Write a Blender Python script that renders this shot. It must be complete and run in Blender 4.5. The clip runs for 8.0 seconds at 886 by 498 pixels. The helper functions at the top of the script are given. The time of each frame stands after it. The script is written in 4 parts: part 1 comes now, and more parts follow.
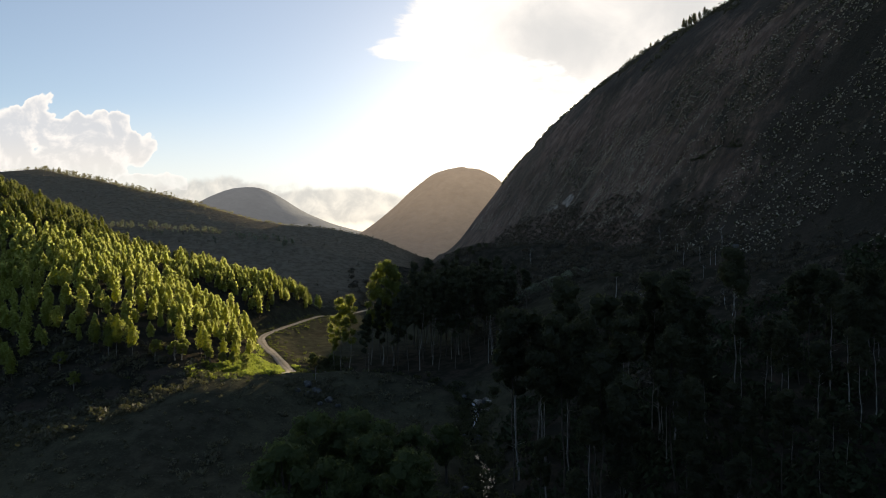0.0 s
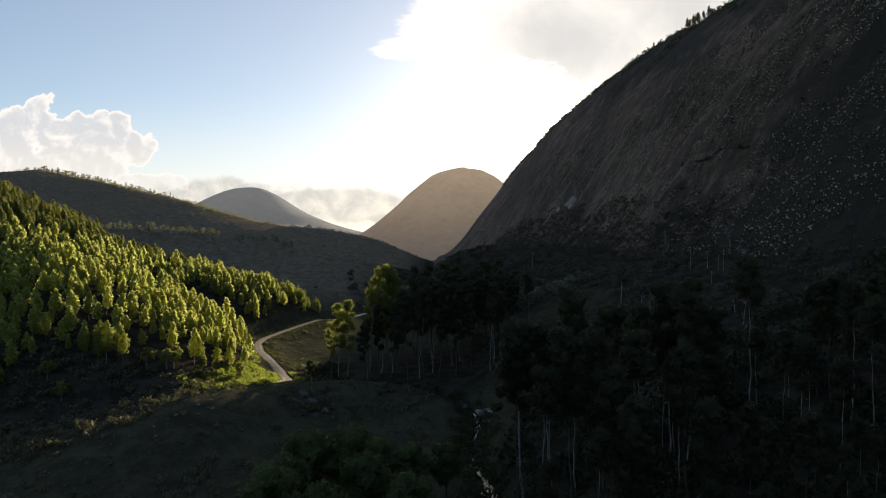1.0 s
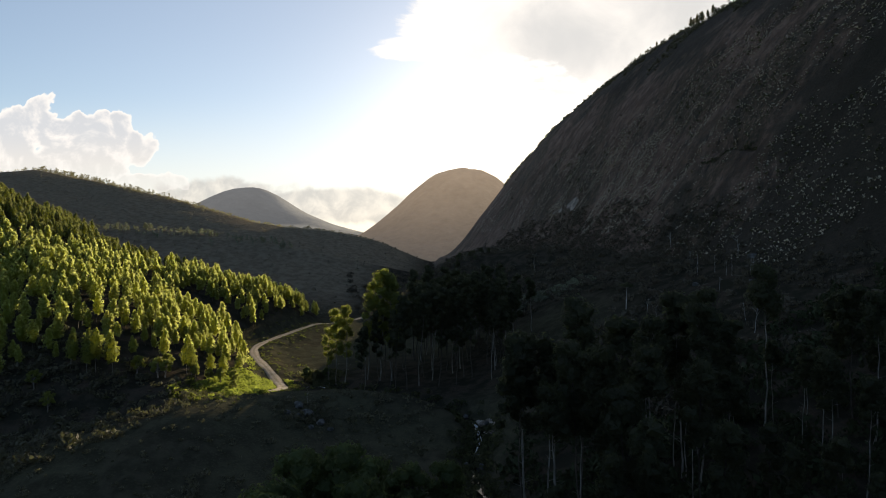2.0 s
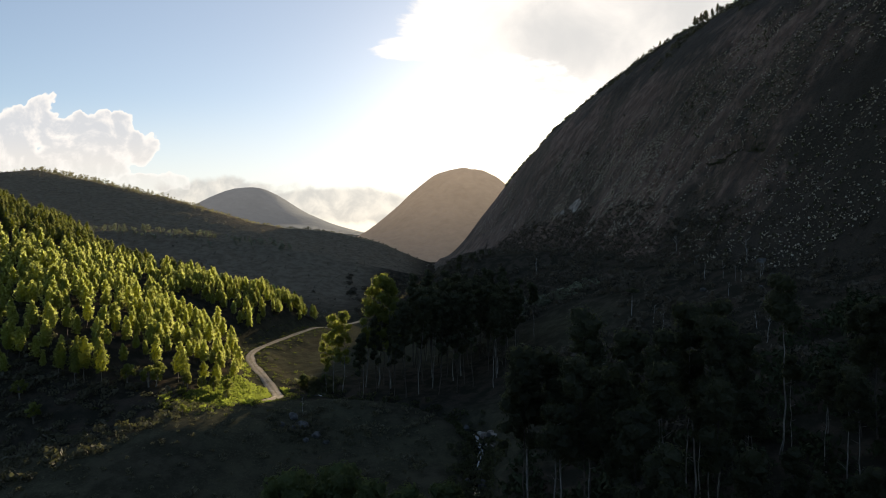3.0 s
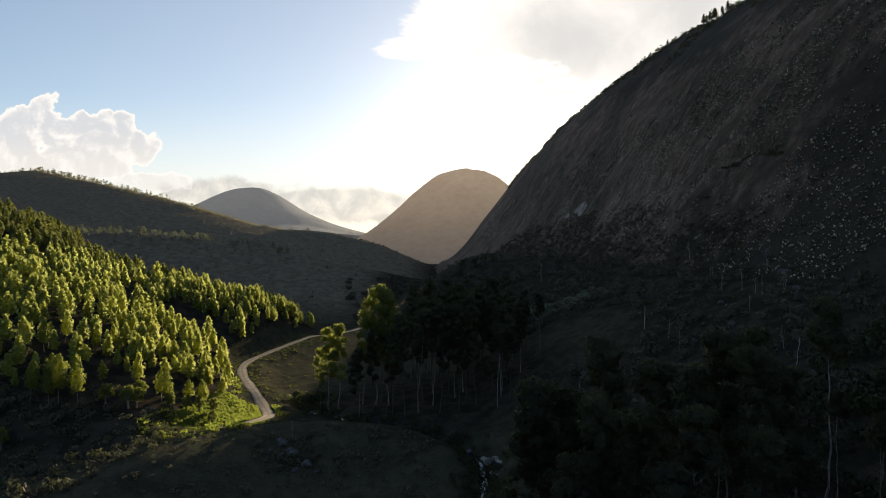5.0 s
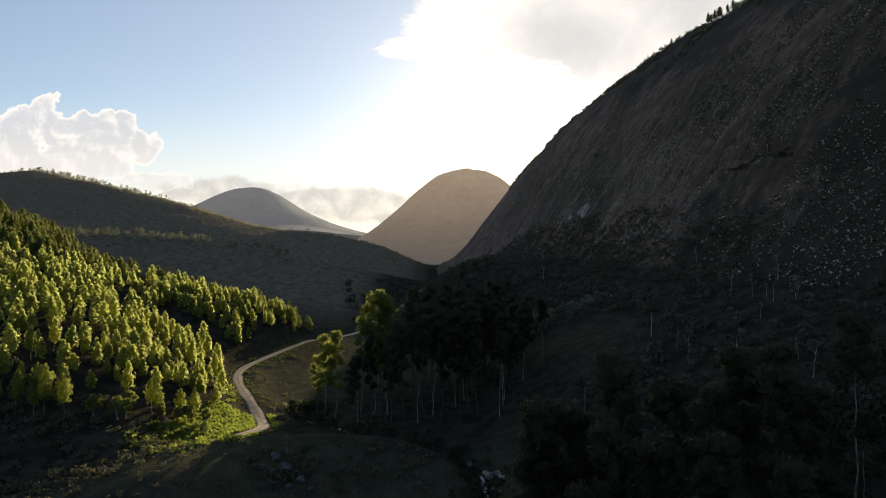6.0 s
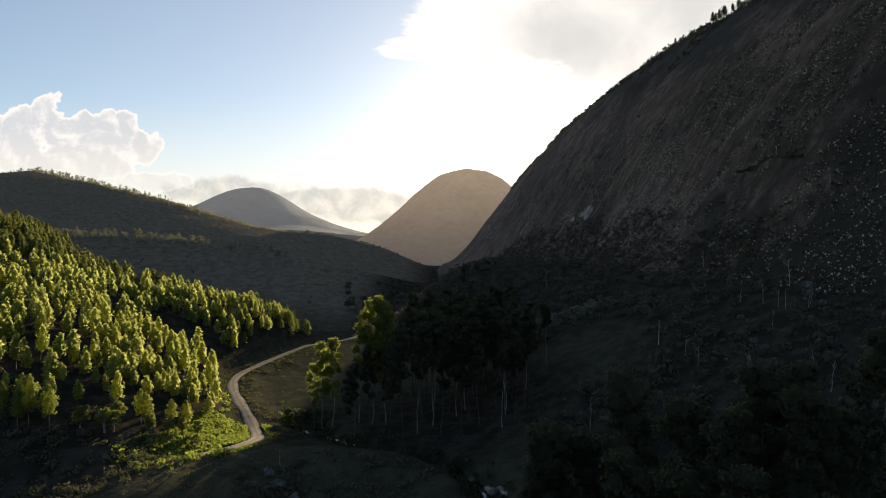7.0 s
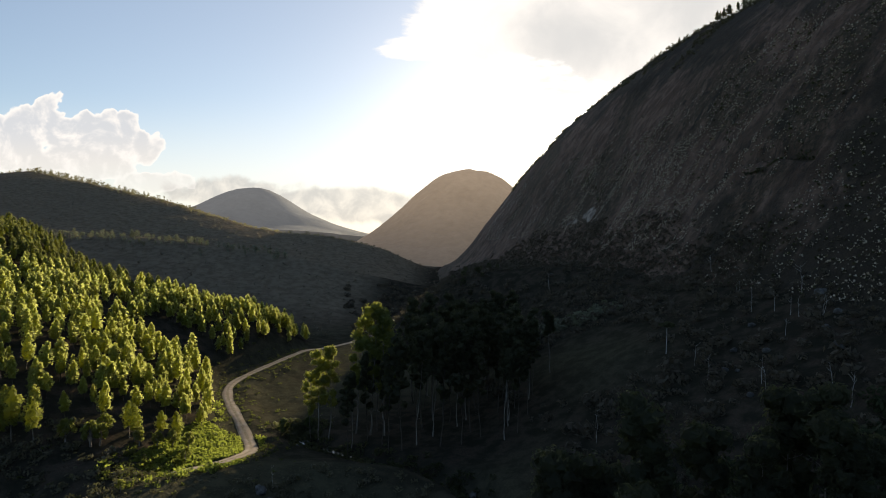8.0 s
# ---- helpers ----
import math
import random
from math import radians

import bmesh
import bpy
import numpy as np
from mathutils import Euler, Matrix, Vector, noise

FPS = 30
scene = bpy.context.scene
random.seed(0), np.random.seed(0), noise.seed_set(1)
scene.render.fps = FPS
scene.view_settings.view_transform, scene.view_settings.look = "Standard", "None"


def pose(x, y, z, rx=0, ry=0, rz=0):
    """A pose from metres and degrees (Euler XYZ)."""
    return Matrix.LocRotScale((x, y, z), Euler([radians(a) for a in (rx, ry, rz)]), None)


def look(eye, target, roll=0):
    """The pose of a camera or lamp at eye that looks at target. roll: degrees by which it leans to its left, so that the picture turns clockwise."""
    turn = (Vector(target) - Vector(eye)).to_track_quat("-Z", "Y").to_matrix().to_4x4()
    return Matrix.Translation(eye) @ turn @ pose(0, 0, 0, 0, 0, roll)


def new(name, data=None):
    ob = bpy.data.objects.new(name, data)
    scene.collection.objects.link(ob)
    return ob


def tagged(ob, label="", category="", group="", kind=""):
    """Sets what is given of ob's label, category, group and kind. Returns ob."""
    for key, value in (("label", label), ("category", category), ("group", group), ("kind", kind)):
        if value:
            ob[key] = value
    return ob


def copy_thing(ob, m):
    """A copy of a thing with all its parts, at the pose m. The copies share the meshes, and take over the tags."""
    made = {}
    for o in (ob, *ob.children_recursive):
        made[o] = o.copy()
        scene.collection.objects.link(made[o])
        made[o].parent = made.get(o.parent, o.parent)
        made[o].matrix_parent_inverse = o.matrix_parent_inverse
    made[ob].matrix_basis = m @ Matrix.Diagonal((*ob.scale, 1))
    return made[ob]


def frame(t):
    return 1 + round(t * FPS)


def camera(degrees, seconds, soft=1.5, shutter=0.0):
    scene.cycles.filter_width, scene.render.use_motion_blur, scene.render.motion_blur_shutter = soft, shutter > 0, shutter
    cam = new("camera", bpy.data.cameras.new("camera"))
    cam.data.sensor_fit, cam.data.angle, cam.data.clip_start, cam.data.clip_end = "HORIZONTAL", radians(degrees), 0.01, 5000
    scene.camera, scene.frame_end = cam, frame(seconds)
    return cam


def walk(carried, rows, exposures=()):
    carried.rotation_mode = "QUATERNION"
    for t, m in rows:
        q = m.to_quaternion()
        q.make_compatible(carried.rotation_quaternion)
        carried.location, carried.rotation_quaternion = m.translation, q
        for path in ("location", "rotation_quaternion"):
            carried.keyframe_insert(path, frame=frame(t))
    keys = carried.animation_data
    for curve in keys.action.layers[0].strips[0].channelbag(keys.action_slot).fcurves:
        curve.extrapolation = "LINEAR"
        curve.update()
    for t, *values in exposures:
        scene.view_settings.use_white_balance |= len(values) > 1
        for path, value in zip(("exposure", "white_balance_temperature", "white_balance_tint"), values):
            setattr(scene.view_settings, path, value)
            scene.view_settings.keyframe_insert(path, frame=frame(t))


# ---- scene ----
# Camera: a drone that flies up the valley and climbs.
cam = camera(73.0, 8.0, 1.0)
METRES, SIDE, EYE, TILT, LEAN, TURN = 43.86, 0.5925, 40.0, 0.0, 0.0, 0.0
ROWS = [
    (0.0, 0.0, 0.0, 0.0, -0.0, 0.0, -0.0),
    (0.5, 0.0016, 0.0562, 0.0265, 0.05, 0.0, -0.03),
    (1.0, 0.0032, 0.1118, 0.0512, 0.11, 0.02, -0.05),
    (1.5, 0.0049, 0.168, 0.0767, 0.15, 0.02, -0.08),
    (3.0, 0.011, 0.3372, 0.1536, 0.31, -0.02, -0.15),
    (3.5, 0.012, 0.3946, 0.1801, 0.38, -0.03, -0.18),
    (4.0, 0.013, 0.4516, 0.2057, 0.45, -0.04, -0.21),
    (4.5, 0.014, 0.509, 0.2303, 0.52, -0.02, -0.23),
    (6.0, 0.0206, 0.6808, 0.3077, 0.77, -0.07, -0.32),
    (6.5, 0.0222, 0.7382, 0.3329, 0.84, -0.08, -0.34),
    (7.0, 0.0221, 0.7955, 0.3583, 0.9, -0.07, -0.37),
    (7.5, 0.0243, 0.8536, 0.3839, 0.97, -0.07, -0.38),
    (8.0, 0.0259, 0.9119, 0.4094, 1.04, -0.06, -0.42),
]
EXPOSURE = 0.6
walk(cam, [(t, pose(0, 0, EYE, TILT, LEAN, TURN) @ pose(METRES * SIDE * x, METRES * y, METRES * SIDE * z, 90 + SIDE * pitch, SIDE * roll, SIDE * yaw))
           for t, x, y, z, yaw, pitch, roll in ROWS], [(0.0, EXPOSURE, 6850, 12), (8.0, EXPOSURE, 6850, 12)])

# ---- light: a low sun behind the granite shoulder, broken evening cloud ----
SUN_AZ, SUN_EL = 10.7, 9.75  # degrees right of the +y axis, degrees above the horizon
sun_way = Vector((math.sin(radians(SUN_AZ)) * math.cos(radians(SUN_EL)), math.cos(radians(SUN_AZ)) * math.cos(radians(SUN_EL)), math.sin(radians(SUN_EL))))
sun = new("sun", bpy.data.lights.new("sun", "SUN"))
sun.data.energy, sun.data.angle, sun.data.color = 5.0, radians(0.6), (1.0, 0.86, 0.62)
sun.matrix_world = look(sun_way * 300, (0, 0, 0))


class Nodes:
    """Short hand for node trees."""

    def __init__(self, tree):
        self.t = tree
        tree.nodes.clear()

    def put(self, kind, ins=None, **sets):
        n = self.t.nodes.new(kind)
        for k, v in sets.items():
            setattr(n, k, v)
        for k, v in (ins or {}).items():
            self.link(v, n.inputs[k])
        return n

    def link(self, v, socket):
        if isinstance(v, bpy.types.NodeSocket):
            self.t.links.new(v, socket)
        elif isinstance(v, bpy.types.Node):
            self.t.links.new(v.outputs[0], socket)
        else:
            socket.default_value = v

    def math(self, op, a, b=0.0, c=0.0, clamp=False):
        return self.put("ShaderNodeMath", {0: a, 1: b, 2: c}, operation=op, use_clamp=clamp).outputs[0]

    def mix(self, fac, a, b, kind="MIX"):
        n = self.put("ShaderNodeMix", {}, data_type="RGBA", blend_type=kind)
        self.link(fac, n.inputs[0])
        self.link(a if not isinstance(a, tuple) else (*a, 1)[:4], n.inputs[6])
        self.link(b if not isinstance(b, tuple) else (*b, 1)[:4], n.inputs[7])
        return n.outputs[2]

    def noise(self, vec, scale, detail=4.0, rough=0.55, dist=0.0):
        return self.put("ShaderNodeTexNoise", {"Vector": vec, "Scale": scale, "Detail": detail, "Roughness": rough, "Distortion": dist}).outputs[0]

    def span(self, v, a, b, c=0.0, d=1.0):
        return self.put("ShaderNodeMapRange", {0: v, 1: a, 2: b, 3: c, 4: d}, interpolation_type="SMOOTHSTEP").outputs[0]


def build_world():
    w = bpy.data.worlds.new("evening_sky")
    scene.world = w
    w.use_nodes = True
    n = Nodes(w.node_tree)
    way = n.put("ShaderNodeTexCoord").outputs["Generated"]
    sky = n.put("ShaderNodeTexSky", sky_type="NISHITA", sun_disc=False, sun_elevation=radians(SUN_EL), sun_rotation=radians(SUN_AZ),
                air_density=1.0, dust_density=0.5, ozone_density=1.5, altitude=300)
    dot = n.put("ShaderNodeVectorMath", {0: way, 1: tuple(sun_way)}, operation="DOT_PRODUCT").outputs["Value"]
    base = n.mix(n.span(dot, 0.3, 1.0, 0.0, 0.24), n.mix(1.0, sky.outputs[0], (SKY * 0.98, SKY * 1.03, SKY * 1.14), "MULTIPLY"), (0.85, 0.88, 0.90))
    sep = n.put("ShaderNodeSeparateXYZ", {0: way})
    x, y, z = sep.outputs
    ahead = n.math("MAXIMUM", y, 0.08)
    u, v = n.math("DIVIDE", x, ahead), n.math("DIVIDE", z, ahead)
    flat = n.put("ShaderNodeCombineXYZ", {0: u, 1: v, 2: 0.0}).outputs[0]
    billow = n.noise(flat, 9.0, 9.0, 0.6, 0.35)
    wisp = n.noise(n.put("ShaderNodeVectorMath", {0: flat, 1: (0.45, 1.5, 1.0)}, operation="MULTIPLY").outputs[0], 7.0, 8.0, 0.62, 0.8)

    def blob(cu, cv, ru, rv):
        a = n.math("DIVIDE", n.math("SUBTRACT", u, cu), ru)
        b = n.math("DIVIDE", n.math("SUBTRACT", v, cv), rv)
        return n.math("SUBTRACT", 1.0, n.math("SQRT", n.math("ADD", n.math("MULTIPLY", a, a), n.math("MULTIPLY", b, b))))

    def union(items):
        m = items[0]
        for i in items[1:]:
            m = n.math("SMOOTH_MAX", m, i, 0.1)
        return m

    def ragged(m, tex, amount, lo, hi):
        return n.span(n.math("MULTIPLY_ADD", n.math("SUBTRACT", tex, 0.5), amount, m), lo, hi)

    # white glare of thin cloud round the sun
    off = n.math("SUBTRACT", 1.0, dot)
    wide = n.math("POWER", 2.718, n.math("MULTIPLY", off, -1.0 / 0.028))
    near = n.math("POWER", 2.718, n.math("MULTIPLY", off, -1.0 / 0.0045))
    glare = n.math("ADD", n.math("MULTIPLY", wide, 0.3), n.math("MULTIPLY", near, 1.8))
    glow = n.put("ShaderNodeVectorMath", {0: (1.0, 0.95, 0.86), "Scale": glare}, operation="SCALE").outputs[0]
    out = n.put("ShaderNodeVectorMath", {0: base, 1: glow}, operation="ADD").outputs[0]
    # pale haze low over the horizon
    out = n.mix(n.math("MULTIPLY", n.span(v, 0.03, 0.27, 1.0, 0.0), 0.72), out, (0.93, 0.91, 0.87))
    # low grey bank over the far hills
    low = ragged(union([blob(-0.36, 0.095, 0.13, 0.028), blob(-0.22, 0.078, 0.2, 0.026), blob(-0.13, 0.07, 0.12, 0.03)]), billow, 2.2, 0.0, 0.4)
    grey = n.mix(n.span(n.noise(flat, 24.0, 6.0, 0.6, 0.4), 0.35, 0.7), (0.56, 0.56, 0.55), (0.92, 0.88, 0.80))
    out = n.mix(n.math("MULTIPLY", low, 0.75), out, grey)
    # towering cumulus: bright ragged rim, soft grey folds inside
    shape = union([blob(-0.69, 0.205, 0.075, 0.075), blob(-0.57, 0.19, 0.09, 0.06), blob(-0.75, 0.175, 0.10, 0.08), blob(-0.63, 0.14, 0.17, 0.06), blob(-0.625, 0.19, 0.10, 0.055), blob(-0.53, 0.165, 0.08, 0.05), blob(-0.50, 0.11, 0.1, 0.03)])
    knob = n.put("ShaderNodeTexVoronoi", {"Vector": n.put("ShaderNodeVectorMath", {0: flat, 1: n.put("ShaderNodeVectorMath", {0: n.put("ShaderNodeTexNoise", {"Vector": flat, "Scale": 14.0, "Detail": 5.0}).outputs["Color"], "Scale": 0.05}, operation="SCALE").outputs[0]}, operation="ADD").outputs[0], "Scale": 26.0, "Smoothness": 0.6, "Detail": 2.0}, feature="SMOOTH_F1").outputs["Distance"]
    edge = n.math("MULTIPLY_ADD", n.math("SUBTRACT", 0.42, knob), 0.55, n.math("MULTIPLY_ADD", n.math("SUBTRACT", billow, 0.5), 0.55, shape))
    tower = n.span(edge, 0.08, 0.16)
    aside = n.put("ShaderNodeVectorMath", {0: flat, 1: (0.012, 0.008, 0.0)}, operation="ADD").outputs[0]
    coarse, coarse2 = n.noise(flat, 13.0, 6.0, 0.6, 0.3), n.noise(aside, 13.0, 6.0, 0.6, 0.3)
    fold = n.math("MULTIPLY_ADD", n.math("SUBTRACT", coarse, coarse2), 3.2, 0.42)
    bluish = n.mix(n.span(v, 0.12, 0.21), (0.84, 0.83, 0.80), (0.68, 0.72, 0.77))
    puff = n.mix(n.span(fold, 0.28, 1.05), bluish, (1.02, 1.0, 0.97))
    puff = n.mix(n.span(edge, 0.10, 0.34), (1.03, 1.01, 0.98), puff)
    out = n.mix(n.math("MULTIPLY", tower, n.span(v, 0.08, 0.155, 0.35, 1.0)), out, puff)
    # bright cloud deck over the sun, greyer where it is thick
    deck_shape = union([blob(0.08, 0.385, 0.15, 0.09), blob(-0.02, 0.335, 0.12, 0.022), blob(0.3, 0.36, 0.26, 0.13), blob(0.62, 0.42, 0.4, 0.2), blob(0.02, 0.37, 0.10, 0.05)])
    tatter = n.math("MULTIPLY_ADD", n.math("SUBTRACT", wisp, 0.5), 1.7, n.math("MULTIPLY_ADD", n.math("SUBTRACT", billow, 0.5), 0.5, deck_shape))
    deck = n.span(tatter, -0.02, 0.30)
    thick = n.math("MULTIPLY", n.span(n.math("MULTIPLY_ADD", n.math("SUBTRACT", billow, 0.5), 1.5, union([blob(0.23, 0.36, 0.17, 0.10), blob(0.42, 0.41, 0.26, 0.10)])), -0.35, 1.0), 0.95)
    lit = n.mix(thick, (1.12, 1.09, 1.04), (0.72, 0.735, 0.74))
    out = n.mix(deck, out, lit)
    bg = n.put("ShaderNodeBackground", {0: out, 1: 0.68})
    n.put("ShaderNodeOutputWorld", {0: bg})


SKY = 0.15
build_world()


# ---- materials ----
def material(name, build):
    m = bpy.data.materials.new(name)
    m.use_nodes = True
    n = Nodes(m.node_tree)
    shader = build(n)
    n.put("ShaderNodeOutputMaterial", {0: shader})
    return m


def principled(n, colour, rough=0.8, normal=None, spec=0.3):
    ins = {"Base Color": colour if not isinstance(colour, tuple) else (*colour, 1), "Roughness": rough, "Specular IOR Level": spec}
    if normal is not None:
        ins["Normal"] = normal
    return n.put("ShaderNodeBsdfPrincipled", ins).outputs[0]


def bump(n, height, strength=0.5, distance=0.3):
    return n.put("ShaderNodeBump", {"Height": height, "Strength": strength, "Distance": distance}).outputs[0]


def where(n):
    return n.put("ShaderNodeNewGeometry").outputs["Position"]


def stretched(n, vec, s):
    return n.put("ShaderNodeVectorMath", {0: vec, 1: s}, operation="MULTIPLY").outputs[0]


def leaf_material(name, dark, light, through_colour, through_share, rough=0.65):
    def build(n):
        r = n.put("ShaderNodeObjectInfo").outputs["Random"]
        i = n.put("ShaderNodeNewGeometry").outputs["Random Per Island"]
        f = n.math("MULTIPLY_ADD", r, 0.5, n.math("MULTIPLY", i, 0.5))
        col = n.mix(f, dark, light)
        thin = n.put("ShaderNodeBsdfTranslucent", {0: n.mix(f, tuple(c * 0.8 for c in through_colour), through_colour)}).outputs[0]
        return n.put("ShaderNodeMixShader", {0: through_share, 1: principled(n, col, rough, spec=0.05), 2: thin}).outputs[0]
    return material(name, build)


def bark_build(pale, dark):
    def build(n):
        p = n.put("ShaderNodeTexCoord").outputs["Object"]
        a = n.noise(stretched(n, p, (3, 3, 0.5)), 1.0, 6)
        b = n.noise(stretched(n, p, (9, 9, 2)), 1.0, 4)
        col = n.mix(n.span(a, 0.4, 0.62), pale, dark)
        return principled(n, col, 0.75, bump(n, b, 0.4, 0.05))
    return build


def ground_build(n):
    p = where(n)
    big, mid, fine = n.noise(p, 0.03, 5), n.noise(p, 0.25, 6, 0.6), n.noise(p, 2.2, 5, 0.65)
    soil = n.put("ShaderNodeAttribute", attribute_name="soil").outputs["Fac"]
    grass = n.mix(n.span(mid, 0.35, 0.7), (0.048, 0.046, 0.029), (0.082, 0.076, 0.046))
    grass = n.mix(n.span(fine, 0.45, 0.75), grass, (0.105, 0.095, 0.058))
    earth = n.mix(n.span(fine, 0.35, 0.65), (0.048, 0.036, 0.026), (0.085, 0.062, 0.044))
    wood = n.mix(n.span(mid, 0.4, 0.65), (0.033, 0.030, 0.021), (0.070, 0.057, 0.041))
    # far ground is paled: the valley haze is put into its colour
    haze_share = n.put("ShaderNodeAttribute", attribute_name="haze_share").outputs["Fac"]
    hazed_land = n.mix(n.span(n.noise(p, 0.20, 6, 0.65), 0.38, 0.62), (0.150, 0.118, 0.080), (0.215, 0.172, 0.118))
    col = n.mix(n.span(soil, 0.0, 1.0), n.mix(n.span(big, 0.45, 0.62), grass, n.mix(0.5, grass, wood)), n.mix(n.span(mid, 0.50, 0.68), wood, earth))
    col = n.mix(haze_share, col, hazed_land)
    tops = n.math("MULTIPLY", n.noise(p, 0.28, 4, 0.65), n.math("MULTIPLY", haze_share, 1.5))
    return principled(n, col, 0.95, bump(n, n.math("ADD", tops, n.math("ADD", fine, mid)), 0.8, 0.35), 0.0)


def rock_build(n):
    p = where(n)
    run = n.noise(stretched(n, p, (0.22, 0.22, 0.035)), 1.0, 6, 0.6, 0.4)
    band = n.noise(stretched(n, p, (0.02, 0.02, 0.011)), 1.0, 4, 0.5, 0.3)
    grain = n.noise(p, 0.9, 6, 0.65)
    fine = n.noise(p, 4.0, 4, 0.6)
    col = n.mix(n.span(run, 0.38, 0.65), (0.100, 0.062, 0.043), (0.205, 0.135, 0.097))
    col = n.mix(n.span(grain, 0.5, 0.72), col, (0.070, 0.062, 0.052))
    drip = n.noise(stretched(n, p, (0.30, 0.30, 0.022)), 1.0, 5, 0.6, 0.25)
    col = n.mix(n.math("MULTIPLY", n.span(drip, 0.54, 0.66), n.span(band, 0.35, 0.6, 0.35, 0.95)), col, (0.032, 0.027, 0.024))
    moss = n.math("MULTIPLY", n.span(band, 0.48, 0.6), n.span(grain, 0.35, 0.6))
    col = n.mix(n.math("MULTIPLY", moss, 0.8), col, (0.034, 0.034, 0.019))
    # lichen and grass thicken towards the near flank and the summit
    sep = n.put("ShaderNodeSeparateXYZ", {0: p})
    cover = n.math("MAXIMUM", n.span(sep.outputs[1], 150.0, 290.0, 0.62, 0.0), n.span(sep.outputs[2], 115.0, 175.0, 0.0, 0.50))
    cover = n.span(n.math("ADD", cover, n.math("MULTIPLY", n.math("SUBTRACT", n.noise(stretched(n, p, (0.05, 0.05, 0.03)), 1.0, 6, 0.65, 0.5), 0.5), 1.6)), 0.12, 0.42)
    col = n.mix(n.math("MULTIPLY", cover, 0.85), col, n.mix(n.span(fine, 0.35, 0.65), (0.018, 0.016, 0.011), (0.050, 0.044, 0.031)))
    h = n.math("ADD", n.math("MULTIPLY", run, 1.2), n.math("MULTIPLY_ADD", fine, 0.25, grain))
    return principled(n, col, 0.8, bump(n, h, 0.8, 0.6), 0.06)


def stone_build(n):
    p = where(n)
    a, b = n.noise(p, 0.7, 6, 0.6), n.noise(p, 3.5, 5, 0.65)
    col = n.mix(n.span(a, 0.4, 0.65), (0.06, 0.058, 0.054), (0.16, 0.152, 0.14))
    col = n.mix(n.span(b, 0.55, 0.7), col, (0.09, 0.09, 0.07))
    return principled(n, col, 0.85, bump(n, n.math("ADD", a, b), 0.6, 0.25))


def far_stone(n):
    p = where(n)
    a = n.noise(p, 0.5, 6, 0.65)
    return principled(n, n.mix(n.span(a, 0.4, 0.62), (0.14, 0.112, 0.088), (0.44, 0.37, 0.30)), 0.85, bump(n, a, 0.6, 0.4))


def road_build(n):
    p = where(n)
    a, b = n.noise(p, 0.5, 5), n.noise(p, 5.0, 5, 0.65)
    across = n.put("ShaderNodeAttribute", attribute_name="across").outputs["Fac"]
    rut = n.span(n.math("ABSOLUTE", n.math("SUBTRACT", n.math("ABSOLUTE", across), 0.5)), 0.1, 0.4)
    col = n.mix(n.span(a, 0.4, 0.65), (0.33, 0.25, 0.18), (0.42, 0.34, 0.26))
    col = n.mix(n.math("MULTIPLY", rut, n.span(b, 0.3, 0.7)), col, (0.17, 0.14, 0.07))
    return principled(n, col, 0.9, bump(n, b, 0.6, 0.06), 0.15)


def water_build(n):
    p = where(n)
    h = n.noise(p, 1.6, 3)
    return n.put("ShaderNodeBsdfPrincipled", {"Base Color": (0.02, 0.022, 0.016, 1), "Roughness": 0.06, "IOR": 1.33, "Normal": bump(n, h, 0.25, 0.06)}).outputs[0]


def foam_build(n):
    a = n.noise(where(n), 2.5, 5, 0.6)
    return principled(n, n.mix(n.span(a, 0.35, 0.65), (0.24, 0.25, 0.25), (0.55, 0.56, 0.56)), 0.4, bump(n, a, 0.6, 0.1), 0.5)


def far_build(low, high, scale, haze_glow):
    """Distant land with haze put in as emission, stronger with height."""
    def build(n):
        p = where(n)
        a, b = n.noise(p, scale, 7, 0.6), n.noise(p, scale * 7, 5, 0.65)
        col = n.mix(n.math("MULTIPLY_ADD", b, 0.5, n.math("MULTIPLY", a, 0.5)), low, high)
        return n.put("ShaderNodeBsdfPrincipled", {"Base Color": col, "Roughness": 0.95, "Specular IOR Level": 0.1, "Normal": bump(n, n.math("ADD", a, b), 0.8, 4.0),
                                                  "Emission Color": (*haze_glow, 1), "Emission Strength": n.math("MULTIPLY", n.span(n.put("ShaderNodeSeparateXYZ", {0: p}).outputs[2], -20.0, 230.0, 0.16, 0.80), n.math("MULTIPLY_ADD", n.math("ADD", a, b), 0.35, 0.65))}).outputs[0]
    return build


GROUND, ROCK, STONE, ROAD = material("grass_and_earth", ground_build), material("granite", rock_build), material("grey_stone", stone_build), material("dirt_road", road_build)
SCAR = material("fresh_rock", far_stone)
WATER, FOAM = material("stream_water", water_build), material("white_water", foam_build)
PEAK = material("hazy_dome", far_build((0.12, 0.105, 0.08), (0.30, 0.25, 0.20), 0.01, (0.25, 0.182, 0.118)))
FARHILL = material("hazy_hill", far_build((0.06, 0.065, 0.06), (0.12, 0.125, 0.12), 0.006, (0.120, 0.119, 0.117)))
LEAF_YOUNG = leaf_material("young_eucalyptus_leaves", (0.075, 0.092, 0.034), (0.15, 0.17, 0.064), (0.82, 0.84, 0.25), 0.64)
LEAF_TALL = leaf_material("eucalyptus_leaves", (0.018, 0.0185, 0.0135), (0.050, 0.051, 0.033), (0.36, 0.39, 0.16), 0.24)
DENSE = leaf_material("dense_foliage", (0.07, 0.086, 0.03), (0.14, 0.16, 0.056), (0.7, 0.72, 0.15), 0.5)
